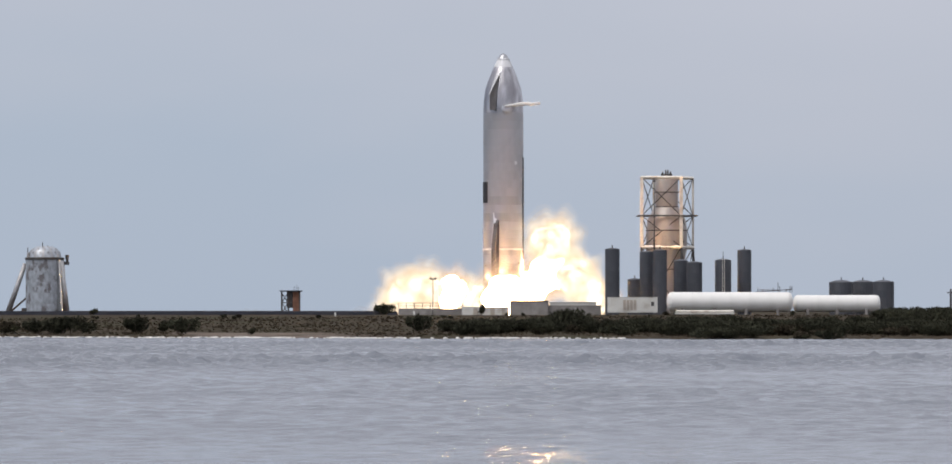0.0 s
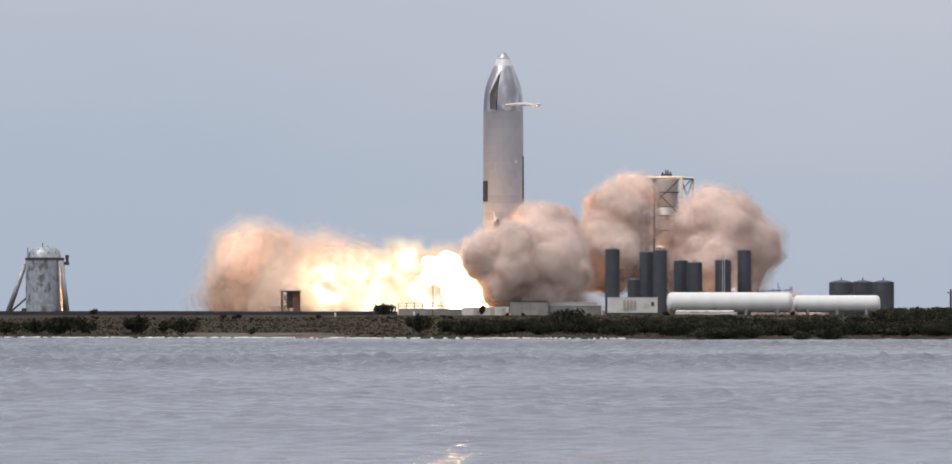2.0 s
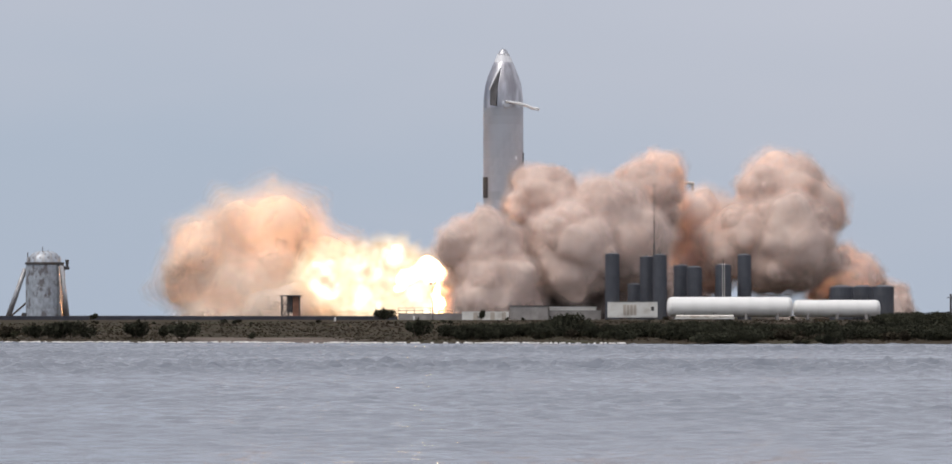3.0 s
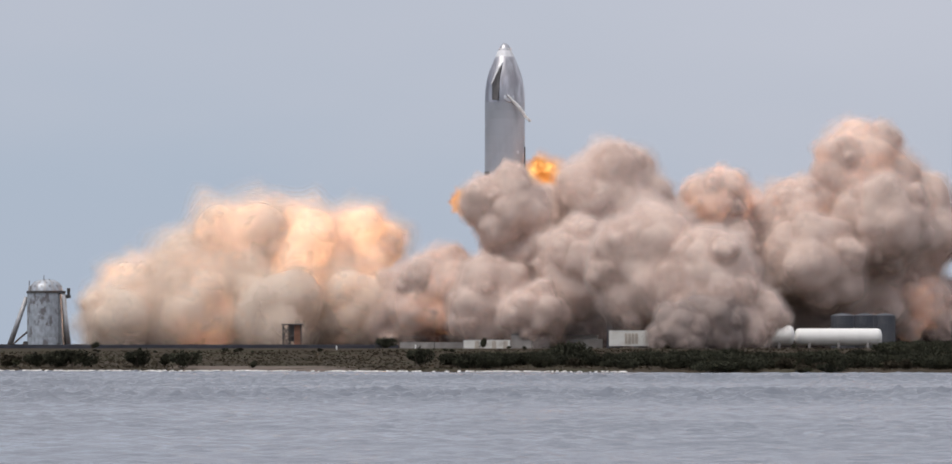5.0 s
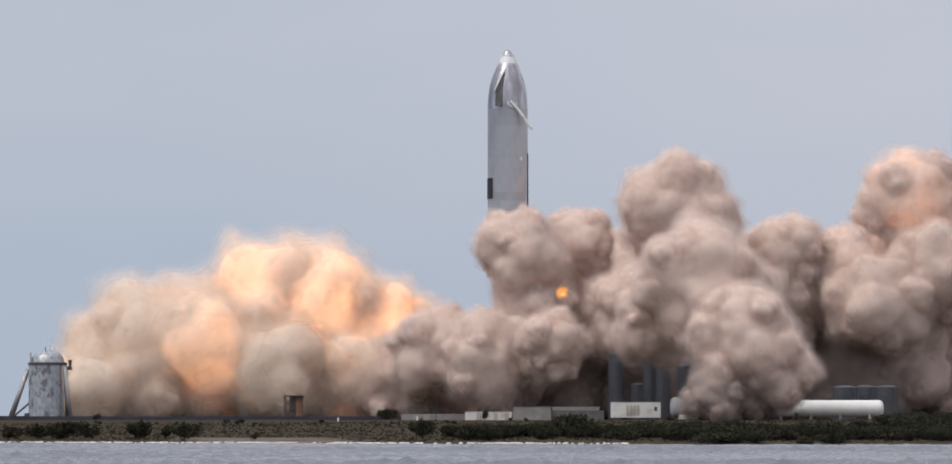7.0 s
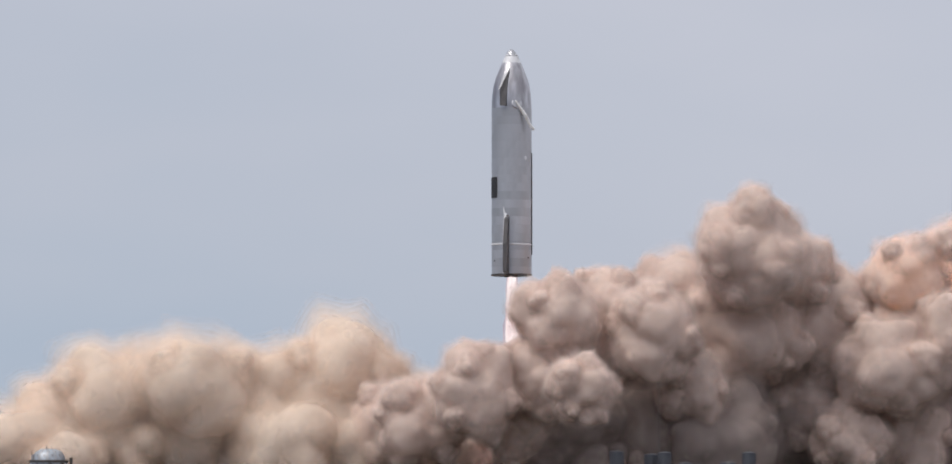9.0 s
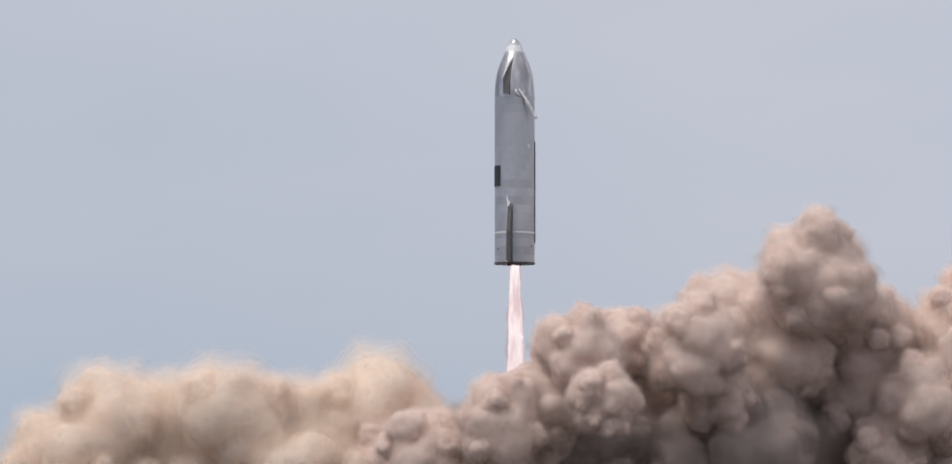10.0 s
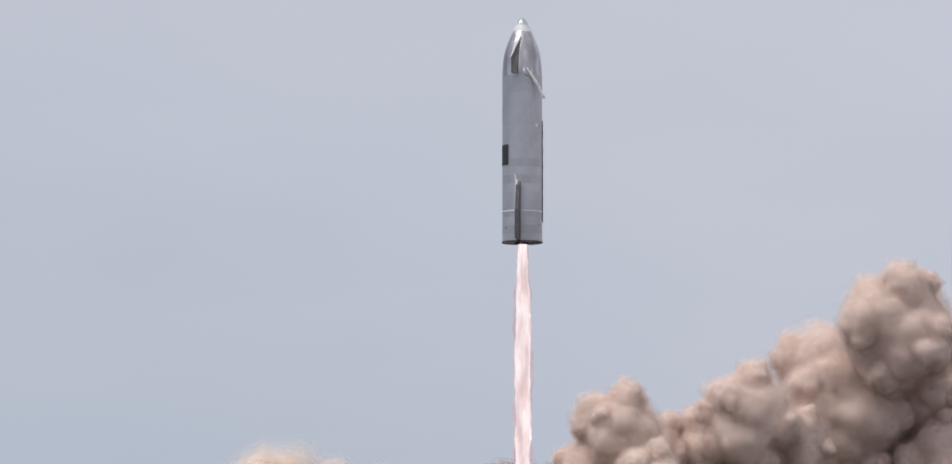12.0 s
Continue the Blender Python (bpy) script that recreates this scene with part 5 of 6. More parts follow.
lobe(DUST, dust, 14.3, [(0, 65.1, 1230, -15.2), (3.2, 65.1, 1230, -15.2), (4.4, 72.1, 1230, 20.0), (5, 79.1, 1230, 25.0), (6, 83.3, 1230, 33.3), (7, 84.7, 1230, 30.3), (8.9, 88.9, 1230, 34.9), (9.5, 93.1, 1230, 36.3), (12, 108.5, 1230, 63.4)], 4)
lobe(DUST, dust, 13.6, [(0, 93.2, 1232, -14.2), (3.6, 93.2, 1232, -14.2), (5, 100.2, 1232, 30.6), (6, 105.8, 1232, 36.2), (7, 110.0, 1232, 30.3), (8.9, 100.2, 1232, 43.3), (9.5, 107.2, 1232, 44.7), (12, 114.2, 1232, 60.7)], 4)
lobe(SHADED, dust, 12.8, [(0, -6.2, 1236, -13.3), (2.6, -6.2, 1236, -13.3), (4.2, -6.2, 1236, 6.1), (5, -6.2, 1236, 7.5), (6, -5.5, 1236, 7.5), (7, -4.8, 1236, 9.4), (8.9, -3.4, 1236, 21.7), (9.5, -2.0, 1236, 25.9), (10.5, 0.8, 1236, 34.5), (12, 6.5, 1236, 45.4)], 2)
lobe(SHADED, dust, 12.8, [(0, 10.7, 1236, -13.3), (2.6, 10.7, 1236, -13.3), (4.2, 10.7, 1236, 9.6), (5, 10.7, 1236, 11.0), (6, 11.4, 1236, 11.0), (7, 12.1, 1236, 12.9), (8.9, 13.5, 1236, 25.2), (9.5, 14.9, 1236, 29.4), (10.5, 17.7, 1236, 34.5), (12, 23.3, 1236, 45.4)], 2)
lobe(SHADED, dust, 12.8, [(0, 24.7, 1236, -13.3), (2.6, 24.7, 1236, -13.3), (4.2, 24.7, 1236, 8.2), (5, 24.7, 1236, 9.6), (6, 25.4, 1236, 9.6), (7, 26.1, 1236, 11.5), (8.9, 27.5, 1236, 23.8), (9.5, 28.9, 1236, 28.0), (10.5, 31.7, 1236, 34.5), (12, 37.4, 1236, 45.4)], 2)
lobe(SHADED, dust, 12.8, [(0, 38.8, 1236, -13.3), (2.6, 38.8, 1236, -13.3), (4.2, 38.8, 1236, 9.6), (5, 38.8, 1236, 11.0), (6, 39.5, 1236, 11.0), (7, 40.2, 1236, 12.9), (8.9, 41.6, 1236, 25.2), (9.5, 43.0, 1236, 29.4), (10.5, 45.8, 1236, 34.5), (12, 51.4, 1236, 45.4)], 2)
lobe(SHADED, dust, 12.8, [(0, 54.2, 1236, -13.3), (2.6, 54.2, 1236, -13.3), (4.2, 54.2, 1236, 11.0), (5, 54.2, 1236, 12.4), (6, 54.9, 1236, 12.4), (7, 55.6, 1236, 14.3), (8.9, 57.0, 1236, 26.6), (9.5, 58.4, 1236, 30.8), (10.5, 61.2, 1236, 34.5), (12, 66.9, 1236, 45.4)], 2)
lobe(SHADED, dust, 12.8, [(0, 69.7, 1236, -13.3), (2.6, 69.7, 1236, -13.3), (4.2, 69.7, 1236, 9.6), (5, 69.7, 1236, 11.0), (6, 70.4, 1236, 11.0), (7, 71.1, 1236, 12.9), (8.9, 72.5, 1236, 25.2), (9.5, 73.9, 1236, 29.4), (10.5, 76.7, 1236, 34.5), (12, 82.3, 1236, 45.4)], 2)
lobe(SHADED, dust, 12.8, [(0, 86.5, 1236, -13.3), (2.6, 86.5, 1236, -13.3), (4.2, 86.5, 1236, 9.6), (5, 86.5, 1236, 11.0), (6, 87.2, 1236, 11.0), (7, 87.9, 1236, 12.9), (8.9, 89.3, 1236, 25.2), (9.5, 90.7, 1236, 29.4), (10.5, 93.5, 1236, 34.5), (12, 99.2, 1236, 45.4)], 2)
lobe(SHADED, dust, 12.8, [(0, 103.4, 1236, -13.3), (2.6, 103.4, 1236, -13.3), (4.2, 103.4, 1236, 8.2), (5, 103.4, 1236, 9.6), (6, 104.1, 1236, 9.6), (7, 104.8, 1236, 11.5), (8.9, 106.2, 1236, 23.8), (9.5, 107.6, 1236, 28.0), (10.5, 110.4, 1236, 34.5), (12, 116.0, 1236, 45.4)], 2)
lobe(DUST, dust, 10.7, [(0, -12.8, 1200, -10.6), (3.4, -12.8, 1200, -10.6), (5, -16.2, 1200, 10.9), (6, -19.6, 1200, 9.4), (7, -18.3, 1200, 11.9), (8.9, -19.6, 1200, 23.2), (9.5, -19.6, 1200, 24.6), (12, -19.6, 1200, 30.6)], 3)
lobe(DUST, dust, 8.5, [(0, 41.4, 1190, -7.8), (4.5, 41.4, 1190, -7.8), (6, 36.1, 1150, 21.0), (7, 37.0, 1140, 23.3), (8.9, 46.8, 1190, 31.2), (9.5, 49.5, 1190, 37.9), (10.5, 57.6, 1190, 44.3), (12, 69.8, 1190, 58.8)], 5)
lobe(DUST, dust, 8.3, [(0, -25.2, 1205, -7.6), (3.6, -25.2, 1205, -7.6), (5, -25.2, 1205, 8.8), (6, -27.9, 1205, 8.8), (7, -27.9, 1205, 9.0), (8.9, -26.6, 1205, 17.2), (12, -25.2, 1205, 23.9)], 2)
lobe(DUST, dust, 8.3, [(0, -14.2, 1205, -7.6), (3.6, -14.2, 1205, -7.6), (5, -14.2, 1205, 8.8), (6, -17.0, 1205, 8.8), (7, -17.0, 1205, 9.0), (8.9, -15.6, 1205, 17.2), (12, -14.2, 1205, 23.9)], 2)
lobe(DUST, dust, 8.3, [(0, -3.3, 1205, -7.6), (3.6, -3.3, 1205, -7.6), (5, -3.3, 1205, 8.8), (6, -6.0, 1205, 8.8), (7, -6.0, 1205, 9.0), (8.9, -4.7, 1205, 17.2), (12, -3.3, 1205, 23.9)], 2)
lobe(SHADED, dust, 7.5, [(0, 46.2, 1112, -6.4), (3.5, 46.2, 1112, -6.4), (4.6, 48.1, 1112, 6.1), (5, 48.5, 1112, 8.9), (6, 52.6, 1112, 11.6), (7, 55.3, 1112, 10.2), (8.9, 60.1, 1112, 1.7), (9.5, 63.9, 1112, 3.0), (12, 75.3, 1112, 9.9)], 5)
lobe(SHADED, dust, 6.6, [(0, 41.0, 1108, -5.3), (3.5, 41.0, 1108, -5.3), (4.6, 42.1, 1108, 4.8), (5, 42.3, 1108, 7.3), (6, 46.1, 1108, 7.8), (7, 48.9, 1108, 8.6), (8.9, 51.1, 1108, 1.7), (12, 63.7, 1108, 9.9)], 5)
lobe(DUST, dust, 13.8, [(0, 29.8, 1214, -14.4), (3.4, 31.2, 1214, -14.4), (4.6, 35.3, 1214, 15.1), (5, 35.3, 1214, 16.4), (6, 38.8, 1214, 24.7), (7, 42.2, 1214, 31.3), (8.9, 48.4, 1214, 51.0), (9.5, 55.3, 1214, 54.5), (10.5, 65.0, 1214, 63.7), (12, 81.5, 1214, 75.7)], 5)
lobe(DUST, dust, 11.8, [(0, 24.2, 1210, -12.0), (3.4, 24.2, 1210, -12.0), (4.6, 22.8, 1210, 13.7), (5, 22.8, 1210, 15.0), (6, 24.2, 1210, 21.8), (7, 24.9, 1210, 27.1), (8.9, 28.3, 1210, 40.6), (9.5, 32.4, 1210, 43.3), (10.5, 41.4, 1210, 49.0), (12, 47.6, 1210, 55.6)], 5)
lobe(DUST, dust, 12.7, [(0, 57.4, 1214, -13.1), (3.4, 57.4, 1214, -13.1), (4.6, 64.3, 1214, 19.3), (5, 67.0, 1214, 23.3), (6, 71.2, 1214, 31.6), (7, 72.6, 1214, 32.7), (8.9, 76.7, 1214, 48.3), (9.5, 83.6, 1214, 49.6), (10.5, 91.9, 1214, 60.2), (12, 104.3, 1214, 71.6)], 5)
lobe(DUST, dust, 8.8, [(0, 8.9, 1184, -8.1), (3.6, 8.9, 1184, -8.1), (5, 8.9, 1184, 13.5), (6, 8.2, 1184, 13.4), (7, 8.2, 1184, 14.5), (8.9, 8.2, 1184, 24.3), (9.5, 9.6, 1184, 29.0), (10.5, 12.9, 1184, 33.3), (12, 18.3, 1184, 39.7)], 4)
lobe(DUST, dust, 6.2, [(0, 8.9, 1182, -4.9), (3.4, 8.9, 1182, -4.9), (4.4, 6.4, 1182, 28.9), (5, 6.2, 1182, 35.6), (6, 6.4, 1182, 41.9), (7, 5.6, 1182, 44.4), (8.9, 12.6, 1182, 49.2), (9.5, 15.6, 1182, 51.2), (10.5, 19.6, 1182, 53.4), (12, 27.7, 1182, 58.4)], 3)
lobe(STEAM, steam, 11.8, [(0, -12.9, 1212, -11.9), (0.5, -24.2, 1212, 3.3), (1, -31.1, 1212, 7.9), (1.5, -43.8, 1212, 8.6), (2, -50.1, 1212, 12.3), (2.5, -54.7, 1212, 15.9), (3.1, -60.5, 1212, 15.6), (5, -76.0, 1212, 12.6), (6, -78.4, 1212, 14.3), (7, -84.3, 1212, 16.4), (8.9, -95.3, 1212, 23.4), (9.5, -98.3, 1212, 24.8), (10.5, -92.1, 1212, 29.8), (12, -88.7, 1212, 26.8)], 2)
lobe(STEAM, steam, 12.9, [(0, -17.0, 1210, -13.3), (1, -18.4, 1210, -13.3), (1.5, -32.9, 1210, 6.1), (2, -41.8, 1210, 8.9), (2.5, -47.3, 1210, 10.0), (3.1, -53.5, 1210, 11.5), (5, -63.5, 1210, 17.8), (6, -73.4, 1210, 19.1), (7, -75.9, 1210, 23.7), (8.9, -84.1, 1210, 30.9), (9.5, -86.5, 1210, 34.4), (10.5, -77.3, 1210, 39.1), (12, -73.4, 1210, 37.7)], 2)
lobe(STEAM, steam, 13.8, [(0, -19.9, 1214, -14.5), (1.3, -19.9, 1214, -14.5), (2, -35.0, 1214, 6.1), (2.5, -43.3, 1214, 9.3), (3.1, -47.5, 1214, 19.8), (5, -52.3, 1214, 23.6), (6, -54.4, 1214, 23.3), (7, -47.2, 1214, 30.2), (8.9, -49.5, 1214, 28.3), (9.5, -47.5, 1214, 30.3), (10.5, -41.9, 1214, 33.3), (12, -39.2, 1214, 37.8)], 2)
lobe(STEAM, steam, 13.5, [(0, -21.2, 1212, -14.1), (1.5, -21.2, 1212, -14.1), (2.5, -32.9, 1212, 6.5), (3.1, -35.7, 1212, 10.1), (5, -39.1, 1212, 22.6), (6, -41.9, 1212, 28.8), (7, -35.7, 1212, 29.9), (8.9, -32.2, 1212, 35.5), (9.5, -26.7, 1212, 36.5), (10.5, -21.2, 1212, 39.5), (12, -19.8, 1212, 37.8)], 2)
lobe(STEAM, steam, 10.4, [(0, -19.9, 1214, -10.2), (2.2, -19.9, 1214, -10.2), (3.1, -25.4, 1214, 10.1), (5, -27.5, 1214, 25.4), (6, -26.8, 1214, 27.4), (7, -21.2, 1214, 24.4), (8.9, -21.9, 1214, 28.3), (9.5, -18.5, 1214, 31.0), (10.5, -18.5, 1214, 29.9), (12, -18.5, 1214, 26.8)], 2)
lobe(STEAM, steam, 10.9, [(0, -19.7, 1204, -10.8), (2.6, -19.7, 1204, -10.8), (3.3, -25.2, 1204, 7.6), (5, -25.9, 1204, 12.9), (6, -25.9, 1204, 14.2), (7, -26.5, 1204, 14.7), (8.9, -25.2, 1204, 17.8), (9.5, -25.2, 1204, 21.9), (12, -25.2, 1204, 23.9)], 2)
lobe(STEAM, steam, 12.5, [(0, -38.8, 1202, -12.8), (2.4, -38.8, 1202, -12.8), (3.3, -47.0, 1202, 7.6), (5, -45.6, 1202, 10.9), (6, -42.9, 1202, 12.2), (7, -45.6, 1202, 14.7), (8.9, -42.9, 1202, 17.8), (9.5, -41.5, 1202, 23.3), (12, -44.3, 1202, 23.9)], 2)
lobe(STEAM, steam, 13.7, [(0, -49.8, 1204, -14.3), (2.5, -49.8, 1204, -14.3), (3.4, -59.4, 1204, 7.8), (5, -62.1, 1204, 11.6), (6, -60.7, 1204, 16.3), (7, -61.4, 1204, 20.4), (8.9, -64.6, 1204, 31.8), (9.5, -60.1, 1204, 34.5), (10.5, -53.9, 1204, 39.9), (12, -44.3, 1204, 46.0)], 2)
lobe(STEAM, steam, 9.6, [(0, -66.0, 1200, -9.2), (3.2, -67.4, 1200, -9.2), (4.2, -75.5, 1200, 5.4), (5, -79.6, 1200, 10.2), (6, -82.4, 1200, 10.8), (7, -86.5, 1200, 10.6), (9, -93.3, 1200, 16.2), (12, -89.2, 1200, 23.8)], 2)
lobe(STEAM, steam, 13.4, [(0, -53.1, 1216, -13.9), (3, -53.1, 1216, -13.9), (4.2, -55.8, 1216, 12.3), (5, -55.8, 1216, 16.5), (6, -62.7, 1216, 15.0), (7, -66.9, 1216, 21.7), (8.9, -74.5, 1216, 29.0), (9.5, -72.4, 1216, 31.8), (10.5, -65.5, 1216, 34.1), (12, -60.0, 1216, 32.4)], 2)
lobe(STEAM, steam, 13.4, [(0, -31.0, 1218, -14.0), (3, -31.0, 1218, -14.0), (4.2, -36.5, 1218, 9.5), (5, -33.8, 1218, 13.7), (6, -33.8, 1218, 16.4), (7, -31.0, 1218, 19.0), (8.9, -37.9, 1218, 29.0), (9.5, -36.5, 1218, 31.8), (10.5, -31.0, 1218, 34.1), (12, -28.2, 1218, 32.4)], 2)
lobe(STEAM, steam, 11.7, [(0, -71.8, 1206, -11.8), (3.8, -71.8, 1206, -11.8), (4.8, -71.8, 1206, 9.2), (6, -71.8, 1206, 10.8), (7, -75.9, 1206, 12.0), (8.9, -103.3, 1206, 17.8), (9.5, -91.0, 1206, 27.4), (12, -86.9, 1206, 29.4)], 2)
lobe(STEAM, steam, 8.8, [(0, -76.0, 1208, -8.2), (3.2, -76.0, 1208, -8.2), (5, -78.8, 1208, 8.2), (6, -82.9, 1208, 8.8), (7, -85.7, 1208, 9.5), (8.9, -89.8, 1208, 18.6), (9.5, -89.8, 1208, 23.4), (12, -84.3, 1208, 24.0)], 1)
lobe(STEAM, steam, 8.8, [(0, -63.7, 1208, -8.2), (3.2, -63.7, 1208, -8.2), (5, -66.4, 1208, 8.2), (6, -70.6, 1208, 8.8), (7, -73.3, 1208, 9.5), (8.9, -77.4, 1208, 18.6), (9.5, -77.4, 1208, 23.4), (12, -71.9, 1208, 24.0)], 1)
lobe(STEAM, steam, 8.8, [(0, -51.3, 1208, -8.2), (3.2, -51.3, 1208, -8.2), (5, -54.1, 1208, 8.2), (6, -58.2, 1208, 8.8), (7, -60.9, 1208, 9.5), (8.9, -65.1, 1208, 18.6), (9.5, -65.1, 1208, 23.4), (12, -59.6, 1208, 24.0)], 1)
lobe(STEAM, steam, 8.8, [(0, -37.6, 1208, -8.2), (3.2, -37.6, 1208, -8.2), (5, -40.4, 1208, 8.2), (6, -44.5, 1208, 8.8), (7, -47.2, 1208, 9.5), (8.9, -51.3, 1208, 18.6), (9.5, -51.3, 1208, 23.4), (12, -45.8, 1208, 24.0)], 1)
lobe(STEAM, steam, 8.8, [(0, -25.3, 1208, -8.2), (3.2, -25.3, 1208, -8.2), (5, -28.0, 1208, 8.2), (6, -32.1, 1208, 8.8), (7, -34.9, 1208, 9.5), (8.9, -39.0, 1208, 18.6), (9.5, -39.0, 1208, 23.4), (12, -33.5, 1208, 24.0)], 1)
# cores hidden in the lobes, added so the smoke glows from within
lobe(CORE, fire, 6.9, [(0, -21.2, 1212, -5.8), (1.5, -21.2, 1212, -5.8), (2.5, -32.9, 1212, 6.5), (3.1, -35.7, 1212, 10.1), (5, -39.1, 1212, 22.6), (6, -41.9, 1212, 28.8), (7, -35.7, 1212, 29.9), (7.3, -35.7, 1212, 29.2), (8.3, -37.0, 1257, -6.3), (12, -37.0, 1257, -6.1)], 0)
lobe(CORE, fire, 6.3, [(0, -19.9, 1214, -5.1), (1.3, -19.9, 1214, -5.1), (2, -35.0, 1214, 6.1), (2.5, -43.3, 1214, 9.3), (3.1, -47.5, 1214, 19.8), (5, -52.3, 1214, 23.6), (6, -54.4, 1214, 23.3), (7, -47.2, 1214, 30.2), (7.3, -47.2, 1214, 29.5), (8.3, -48.9, 1259, -5.6), (12, -48.9, 1259, -5.4)], 0)
lobe(CORE, fire, 5.5, [(0, -19.9, 1214, -4.1), (2.2, -19.9, 1214, -4.1), (3.1, -25.4, 1214, 10.1), (5, -27.5, 1214, 25.4), (6, -26.8, 1214, 27.4), (7, -21.2, 1214, 24.4), (7.3, -21.2, 1214, 23.7), (8.3, -22.0, 1259, -4.5), (12, -22.0, 1259, -4.3)], 0)
lobe(CORE, fire, 4.1, [(0, -19.7, 1204, -2.3), (2.6, -19.7, 1204, -2.3), (3.3, -25.2, 1204, 7.6), (5, -25.9, 1204, 12.9), (6, -25.9, 1204, 14.2), (7, -26.5, 1204, 14.7), (7.3, -26.5, 1204, 14.0), (8.3, -27.5, 1249, -2.6), (12, -27.5, 1249, -2.5)], 0)
lobe(CORE, fire, 5.5, [(0, -49.8, 1204, -4.0), (2.5, -49.8, 1204, -4.0), (3.4, -59.4, 1204, 7.8), (5, -62.1, 1204, 11.6), (6, -60.7, 1204, 16.3), (7, -61.4, 1204, 20.4), (7.3, -61.4, 1204, 19.7), (8.3, -63.7, 1249, -4.4), (12, -63.7, 1249, -4.3)], 0)
lobe(CORE, fire, 4.7, [(0, -12.9, 1212, -3.1), (0.5, -24.2, 1212, 3.3), (1, -31.1, 1212, 7.9), (1.5, -43.8, 1212, 8.6), (2, -50.1, 1212, 12.3), (2.5, -54.7, 1212, 15.9), (3.1, -60.5, 1212, 15.6), (5, -76.0, 1212, 12.6), (5.9, -78.8, 1257, -3.4), (12, -78.8, 1257, -3.3)], 0)
lobe(CORE, fire, 5.2, [(0, -17.0, 1210, -3.7), (1, -18.4, 1210, -3.7), (1.5, -32.9, 1210, 6.1), (2, -41.8, 1210, 8.9), (2.5, -47.3, 1210, 10.0), (3.1, -53.5, 1210, 11.5), (5, -63.5, 1210, 17.8), (6.4, -65.9, 1255, -4.1), (12, -65.9, 1255, -4.0)], 0)
lobe(CORE, fire, 6.1, [(0, -53.1, 1216, -4.8), (3, -53.1, 1216, -4.8), (4.2, -55.8, 1216, 12.3), (5, -55.8, 1216, 16.5), (6, -62.7, 1216, 15.0), (7, -66.9, 1216, 21.7), (7.3, -66.9, 1216, 21.0), (8.3, -69.4, 1261, -5.2), (12, -69.4, 1261, -5.1)], 0)
lobe(CORE, fire, 6.6, [(0, -31.0, 1218, -5.5), (3, -31.0, 1218, -5.5), (4.2, -36.5, 1218, 9.5), (5, -33.8, 1218, 13.7), (6, -33.8, 1218, 16.4), (7, -31.0, 1218, 19.0), (7.3, -31.0, 1218, 18.2), (8.3, -32.1, 1263, -6.0), (12, -32.1, 1263, -5.8)], 0)
lobe(CORE, fire, 3.6, [(0, 20.0, 1208, -1.7), (0.6, 20.0, 1208, 3.3), (1, 21.7, 1208, 18.7), (1.5, 27.6, 1208, 21.9), (2.5, 37.2, 1208, 29.9), (3.1, 39.9, 1208, 31.8), (5, 53.7, 1208, 34.9), (6, 57.1, 1208, -1.7), (12, 57.1, 1208, -1.6)], 0)
lobe(CORE, fire, 3.6, [(0, 41.0, 1218, -1.7), (0.6, 42.4, 1218, -1.7), (1, 45.8, 1218, 12.3), (1.5, 49.7, 1218, 16.5), (2.5, 62.8, 1218, 25.6), (3.1, 71.4, 1218, 30.2), (5, 87.3, 1218, 43.1), (6, 92.5, 1218, 48.5), (7, 98.4, 1218, 52.9), (8.9, 110.2, 1218, 59.5), (9.5, 112.9, 1218, 60.9), (12, 126.8, 1218, 73.9)], 0)
lobe(CORE, fire, 2.5, [(0, 42.1, 1212, -0.3), (1, 42.8, 1212, -0.3), (1.5, 47.7, 1212, 10.2), (2.5, 57.3, 1212, 16.2), (3.1, 62.1, 1212, 22.5), (5, 72.4, 1212, 33.0), (6, 77.3, 1212, 35.6), (7, 82.8, 1212, 38.2), (8.9, 95.9, 1212, 57.9), (9.5, 102.7, 1212, 59.2), (10.5, 111.0, 1212, 58.8), (12, 117.9, 1212, 65.3)], 0)
lobe(CORE, fire, 3.3, [(0, 70.4, 1225, -1.4), (1.6, 70.4, 1225, -1.4), (2.5, 78.1, 1225, 10.4), (3.1, 85.7, 1225, 11.5), (5, 99.7, 1225, 13.8), (6, 105.9, 1225, 14.4), (7, 108.0, 1225, -1.5), (12, 108.0, 1225, -1.3)], 0)
lobe(CORE, fire, 3.2, [(0, 4.8, 1185, -1.2), (2.4, 4.8, 1185, -1.2), (3.1, 0.8, 1185, 10.0), (5, -8.3, 1185, 15.9), (6, -9.7, 1185, 15.0), (6.6, -9.6, 1225, 13.7), (7.6, -9.7, 1240, -1.5), (12, -9.7, 1240, -1.4)], 0)
lobe(EMBER, fire, 4.1, [(0, 14.5, 1204, -2.3), (2.4, 14.5, 1204, -2.3), (3.1, 13.1, 1204, 34.7), (4, 14.9, 1204, 36.2), (5, 14.9, 1204, 42.1), (6, 15.6, 1204, 48.9), (6.6, 16.6, 1204, 49.1), (7.4, 17.2, 1204, -2.4), (12, 17.2, 1204, -2.2)], 4)
lobe(EMBER, fire, 2.3, [(0, -0.5, 1190, -0.0), (3.6, -0.5, 1190, -0.0), (4.4, -2.6, 1190, 29.0), (5, -3.0, 1190, 36.2), (5.5, 0.8, 1190, 37.7), (6, 2.2, 1190, 35.1), (7, 4.9, 1190, -0.1), (12, 4.9, 1190, 0.0)], 4)
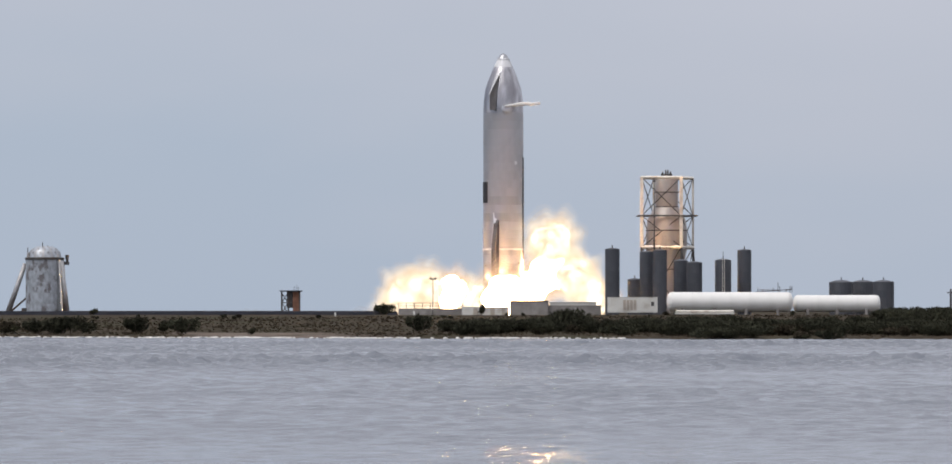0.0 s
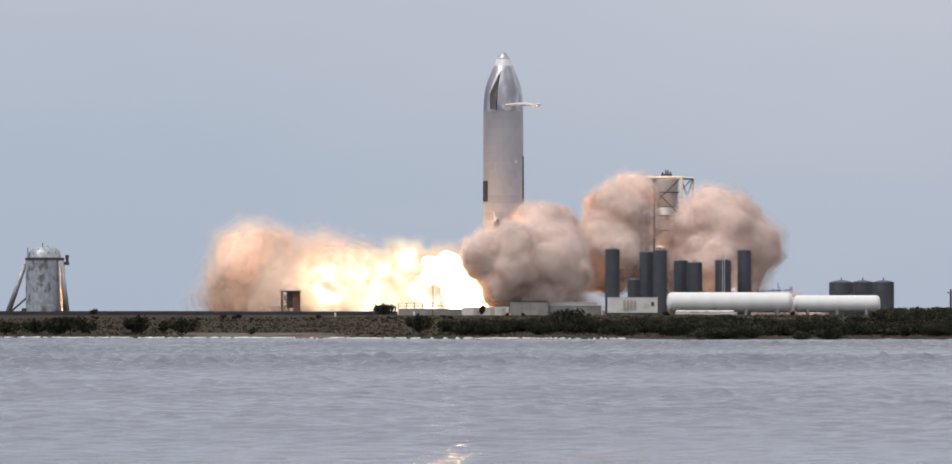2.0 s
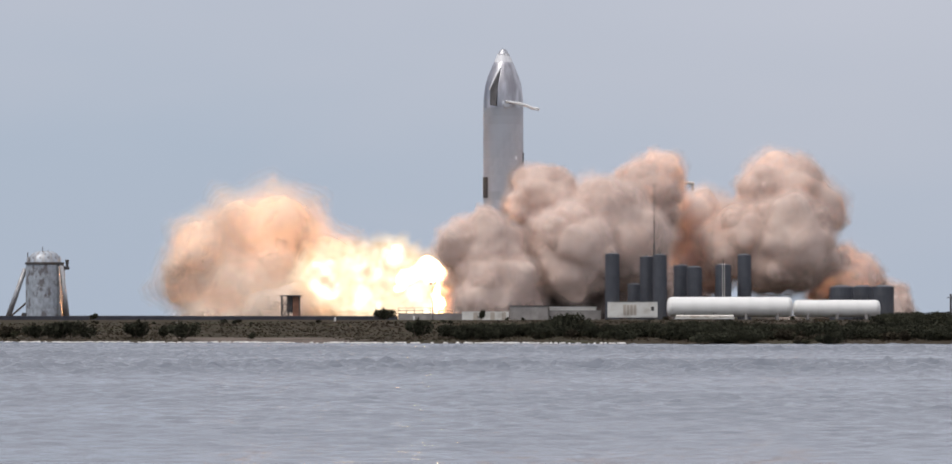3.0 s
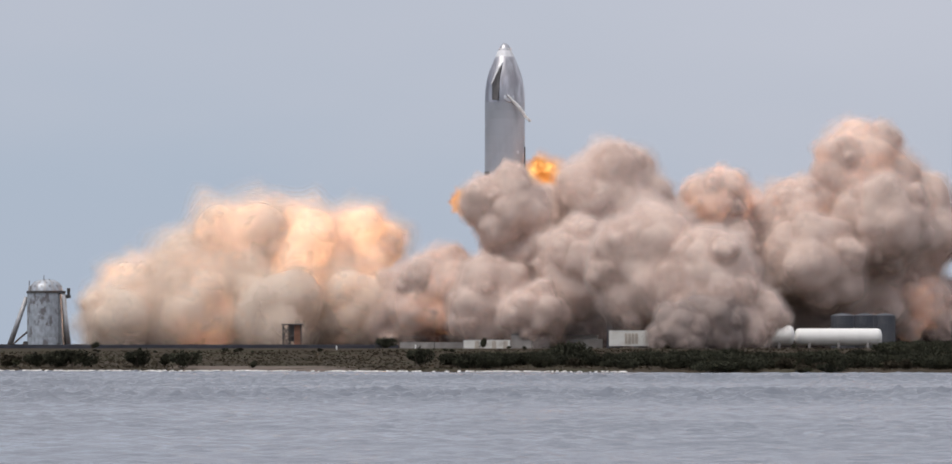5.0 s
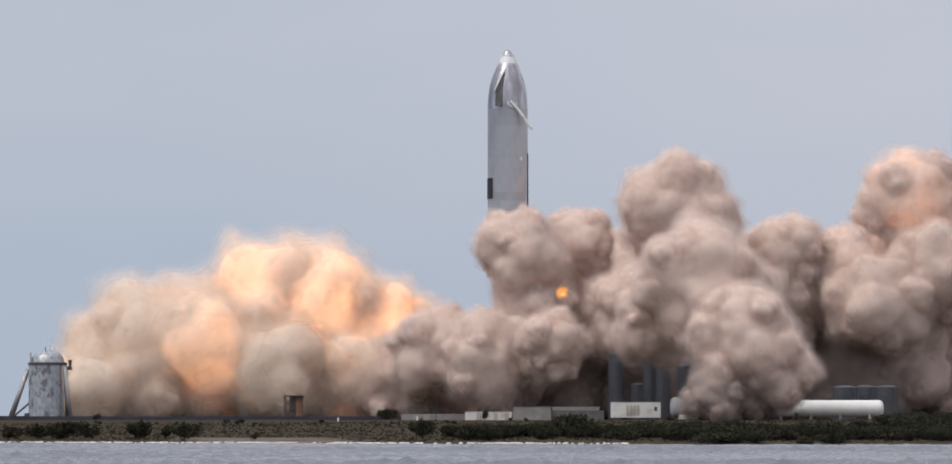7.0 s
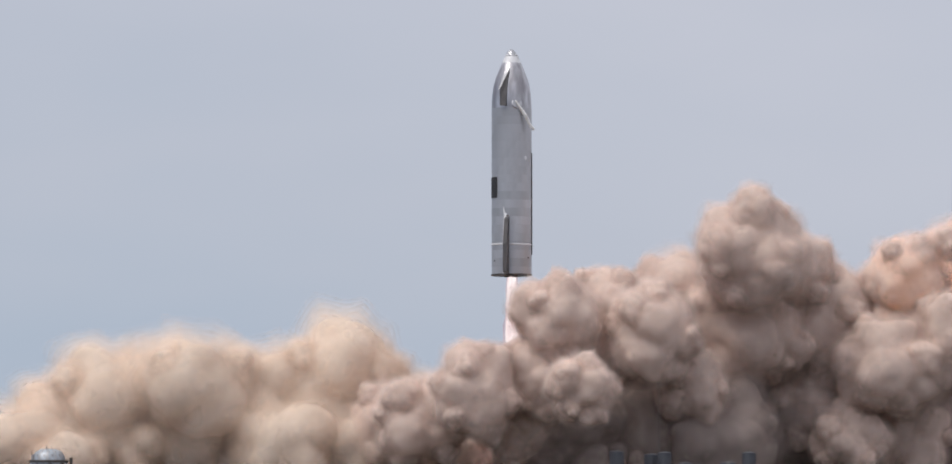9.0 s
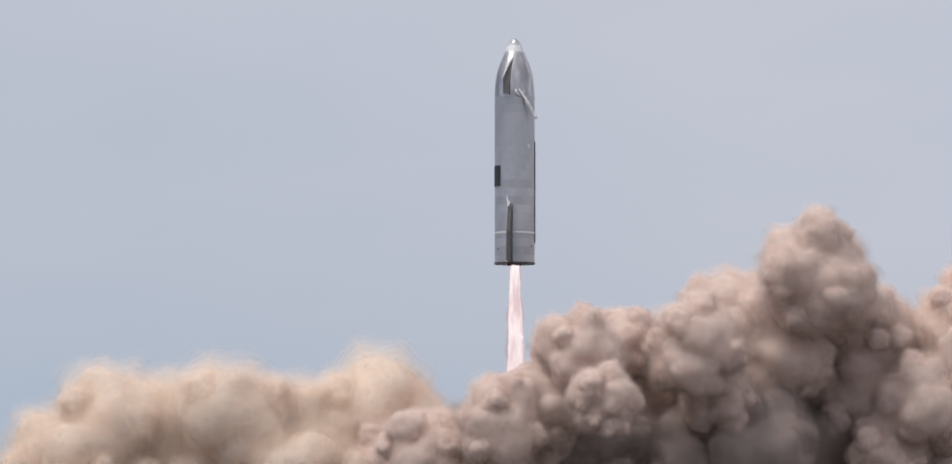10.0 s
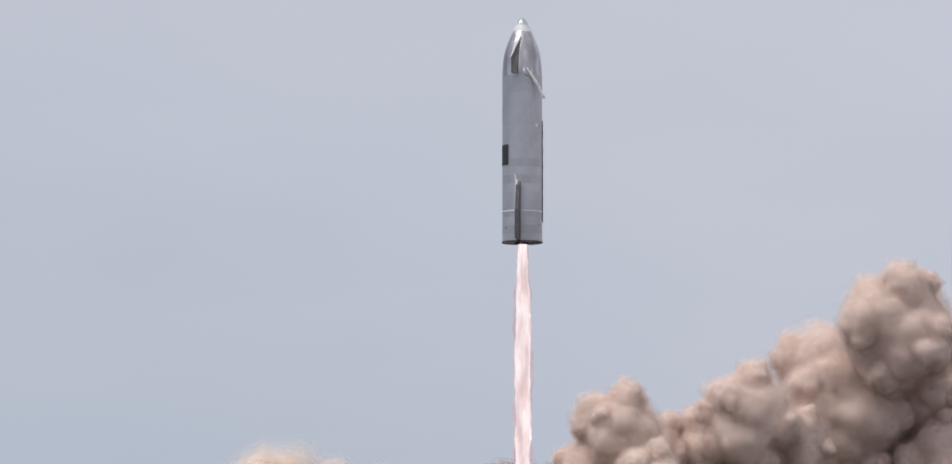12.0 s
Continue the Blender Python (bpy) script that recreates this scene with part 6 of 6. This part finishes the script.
lobe(EMBER, fire, 2.7, [(0, 2.2, 1184, -0.5), (3.8, 0.8, 1184, -0.5), (4.6, -0.5, 1184, 17.6), (5, -0.3, 1184, 19.9), (5.5, 2.2, 1184, 24.0), (6, 6.9, 1184, 27.1), (6.4, 8.9, 1184, 25.8), (6.8, 11.6, 1184, -0.6), (12, 15.6, 1184, -0.5)], 4)
lobe(EMBER, fire, 1.0, [(0, 13.9, 1150, 1.6), (5.2, 12.5, 1150, 1.6), (5.6, 11.2, 1150, 24.3), (6, 12.3, 1150, 29.1), (6.5, 15.8, 1150, 29.6), (7, 17.9, 1150, 31.0), (7.4, 18.4, 1150, 31.7), (8, 19.1, 1150, 1.5), (12, 19.1, 1150, 1.6)], 3)
lobe(EMBER, fire, 2.1, [(0, -19.7, 1203, 0.2), (3.6, -19.7, 1203, 0.2), (4.4, -19.7, 1203, 5.4), (5, -20.8, 1203, 7.0), (6, -25.2, 1203, 6.4), (7, -30.6, 1203, 5.7), (7.8, -30.6, 1203, 0.2), (12, -30.6, 1203, 0.3)], 4)
lobe(FLAME, fire, 5.7, [(0, 6.9, 1186, 7.2), (0.5, 5.5, 1186, 7.4), (1, 2.2, 1186, 7.4), (1.5, 0.8, 1186, 8.8), (2, -1.9, 1186, 9.0), (3, -3.9, 1186, 8.8), (4.6, -3.9, 1186, -9.0), (12, -3.9, 1186, -9.0)], 4)
lobe(FLAME, fire, 5.1, [(0, 16.6, 1206, 13.2), (0.5, 13.8, 1206, 12.3), (1, 6.3, 1206, 10.9), (1.5, -1.2, 1206, 11.9), (2, -6.7, 1206, 12.9), (3, -11.5, 1206, 12.9), (4.6, -11.5, 1206, -9.0), (12, -11.5, 1206, -9.0)], 4)
lobe(FLAME, fire, 4.3, [(0, -5.3, 1198, 8.1), (0.5, -5.3, 1198, 8.8), (1.5, -8.0, 1198, 11.3), (2, -10.8, 1198, 12.2), (2.5, -12.8, 1198, 13.2), (3, -16.9, 1198, 12.9), (3.6, -19.6, 1198, 8.8), (4.6, -19.6, 1198, -9.0), (12, -19.6, 1198, -9.0)], 4)
lobe(FLAME, fire, 4.9, [(0, 11.8, 1212, 8.9), (1, 9.1, 1212, 8.9), (2, 6.3, 1212, 10.2), (3, 9.1, 1212, 15.7), (4.6, 9.1, 1212, -9.0), (12, 9.1, 1212, -9.0)], 4)
lobe(GLOW, fire, 4.8, [(0, 16.9, 1200, 20.0), (0.5, 16.9, 1200, 17.0), (1, 16.5, 1200, 10.2), (2, 13.1, 1200, -3.5), (3, 13.1, 1200, -8.9), (4.6, 13.1, 1200, -9.0), (12, 13.1, 1200, -9.0)], 4)
lobe(GLOW, fire, 4.5, [(0, 21.9, 1196, 12.2), (0.5, 21.2, 1196, 10.2), (1, 23.9, 1196, 0.7), (2, 23.9, 1196, -7.5), (4.6, 23.9, 1196, -9.0), (12, 23.9, 1196, -9.0)], 4)
lobe(GLOW, fire, 4.3, [(0, 26.0, 1196, 7.4), (0.5, 29.4, 1196, 3.4), (1, 29.4, 1196, -7.5), (4.6, 29.4, 1196, -9.0), (12, 29.4, 1196, -9.0)], 4)
lobe(GLOW, fire, 4.7, [(0, -11.4, 1198, 8.8), (0.5, -12.8, 1198, 9.1), (1.5, -16.9, 1198, 11.5), (2, -18.2, 1198, 12.2), (3, -19.6, 1198, 12.2), (4.6, -19.6, 1198, -9.0), (12, -19.6, 1198, -9.0)], 4)
lobe(GLOW, fire, 4.7, [(0, -16.2, 1198, 6.8), (0.5, -21.6, 1198, 7.7), (1.5, -25.0, 1198, 10.4), (2, -26.4, 1198, 11.5), (3, -26.4, 1198, 14.5), (3.6, -27.8, 1198, 11.5), (4.6, -27.8, 1198, -9.0), (12, -27.8, 1198, -9.0)], 4)
lobe(GLOW, fire, 4.4, [(0, -0.5, 1198, 6.1), (0.5, -8.7, 1198, 8.8), (1.5, -12.8, 1198, 12.9), (2, -15.5, 1198, 14.3), (3, -18.2, 1198, 16.3), (4.6, -18.2, 1198, -9.0), (12, -18.2, 1198, -9.0)], 4)
lobe(GLOW, fire, 5.2, [(0, -11.4, 1198, -4.8), (0.7, -22.3, 1198, -2.1), (1.5, -30.5, 1198, 8.8), (2, -33.2, 1198, 10.2), (3, -33.9, 1198, 12.2), (3.6, -34.6, 1198, 8.8), (4.6, -34.6, 1198, -9.0), (12, -34.6, 1198, -9.0)], 4)
lobe(GLOW, fire, 5.2, [(0, -6.0, 1198, -4.8), (0.7, -11.4, 1198, -2.1), (1.5, -19.6, 1198, 7.5), (2, -22.3, 1198, 8.1), (3, -25.0, 1198, 7.5), (4.6, -25.0, 1198, -9.0), (12, -25.0, 1198, -9.0)], 4)
lobe(GLOW, fire, 5.6, [(0, -3.3, 1198, -6.2), (0.7, -7.4, 1198, 3.4), (1.5, -11.4, 1198, 7.5), (2, -12.8, 1198, 7.7), (3, -12.8, 1198, 7.7), (4.6, -12.8, 1198, -9.0), (12, -12.8, 1198, -9.0)], 4)


# ---- what moves ----
def motions():
    walk(rocket, [
        (0, pose(6.14, 1200, 11.32, 0, 0, 0.0)),
        (1.5, pose(6.14, 1200, 11.32, 0, 0, 0.6)),
        (2, pose(6.14, 1200, 11.63, 0, 0, 0.8)),
        (2.5, pose(6.14, 1200, 12.41, 0, 0, 1.0)),
        (3, pose(6.14, 1200, 13.51, 0, 0, 1.2)),
        (5, pose(6.14, 1200, 21.16, 0, 0, 2.5)),
        (5.5, pose(6.19, 1200, 23.96, 0, 0, 2.9)),
        (6, pose(6.21, 1200, 27.38, 0, 0, 3.2)),
        (6.5, pose(6.35, 1200, 31.42, 0, 0, 3.6)),
        (7, pose(6.42, 1200, 35.80, 0, 0, 4.0)),
        (8.8, pose(6.98, 1200, 55.51, 0, 0, 5.4)),
        (9, pose(7.02, 1200, 57.91, 0, 0, 5.5)),
        (9.5, pose(7.30, 1200, 64.69, 0, 0, 5.8)),
        (10, pose(7.59, 1200, 71.97, 0, 0, 6.2)),
        (10.5, pose(7.94, 1200, 79.79, 0, 0, 6.5)),
        (11, pose(8.22, 1200, 87.90, 0, 0, 6.8)),
        (11.5, pose(8.58, 1200, 96.56, 0, 0, 7.2)),
        (12, pose(9.07, 1200, 105.77, 0, 0, 7.5)),
    ])
    vx, vy, vz = round_at(4.7, 6, nose_base + 1.4)
    walk(vent, [(t, pose(vx, vy, vz, 0, turn, 0)) for t, turn in
                ((0, -6), (0.5, -12), (1.0, -8), (1.5, -4), (2, -1), (2.5, 5), (3, 13), (4, 34), (5, 48), (5.5, 34), (6, 46), (6.5, 50), (7, 52), (8, 55), (9, 57), (12, 58))])
    walk(water, [(0, pose(0, 0, 0)), (6, pose(2.5, -3.5, 0)), (12, pose(5, -7, 0))])
    for ob, rows in MOVES:
        walk(ob, rows)


motions()
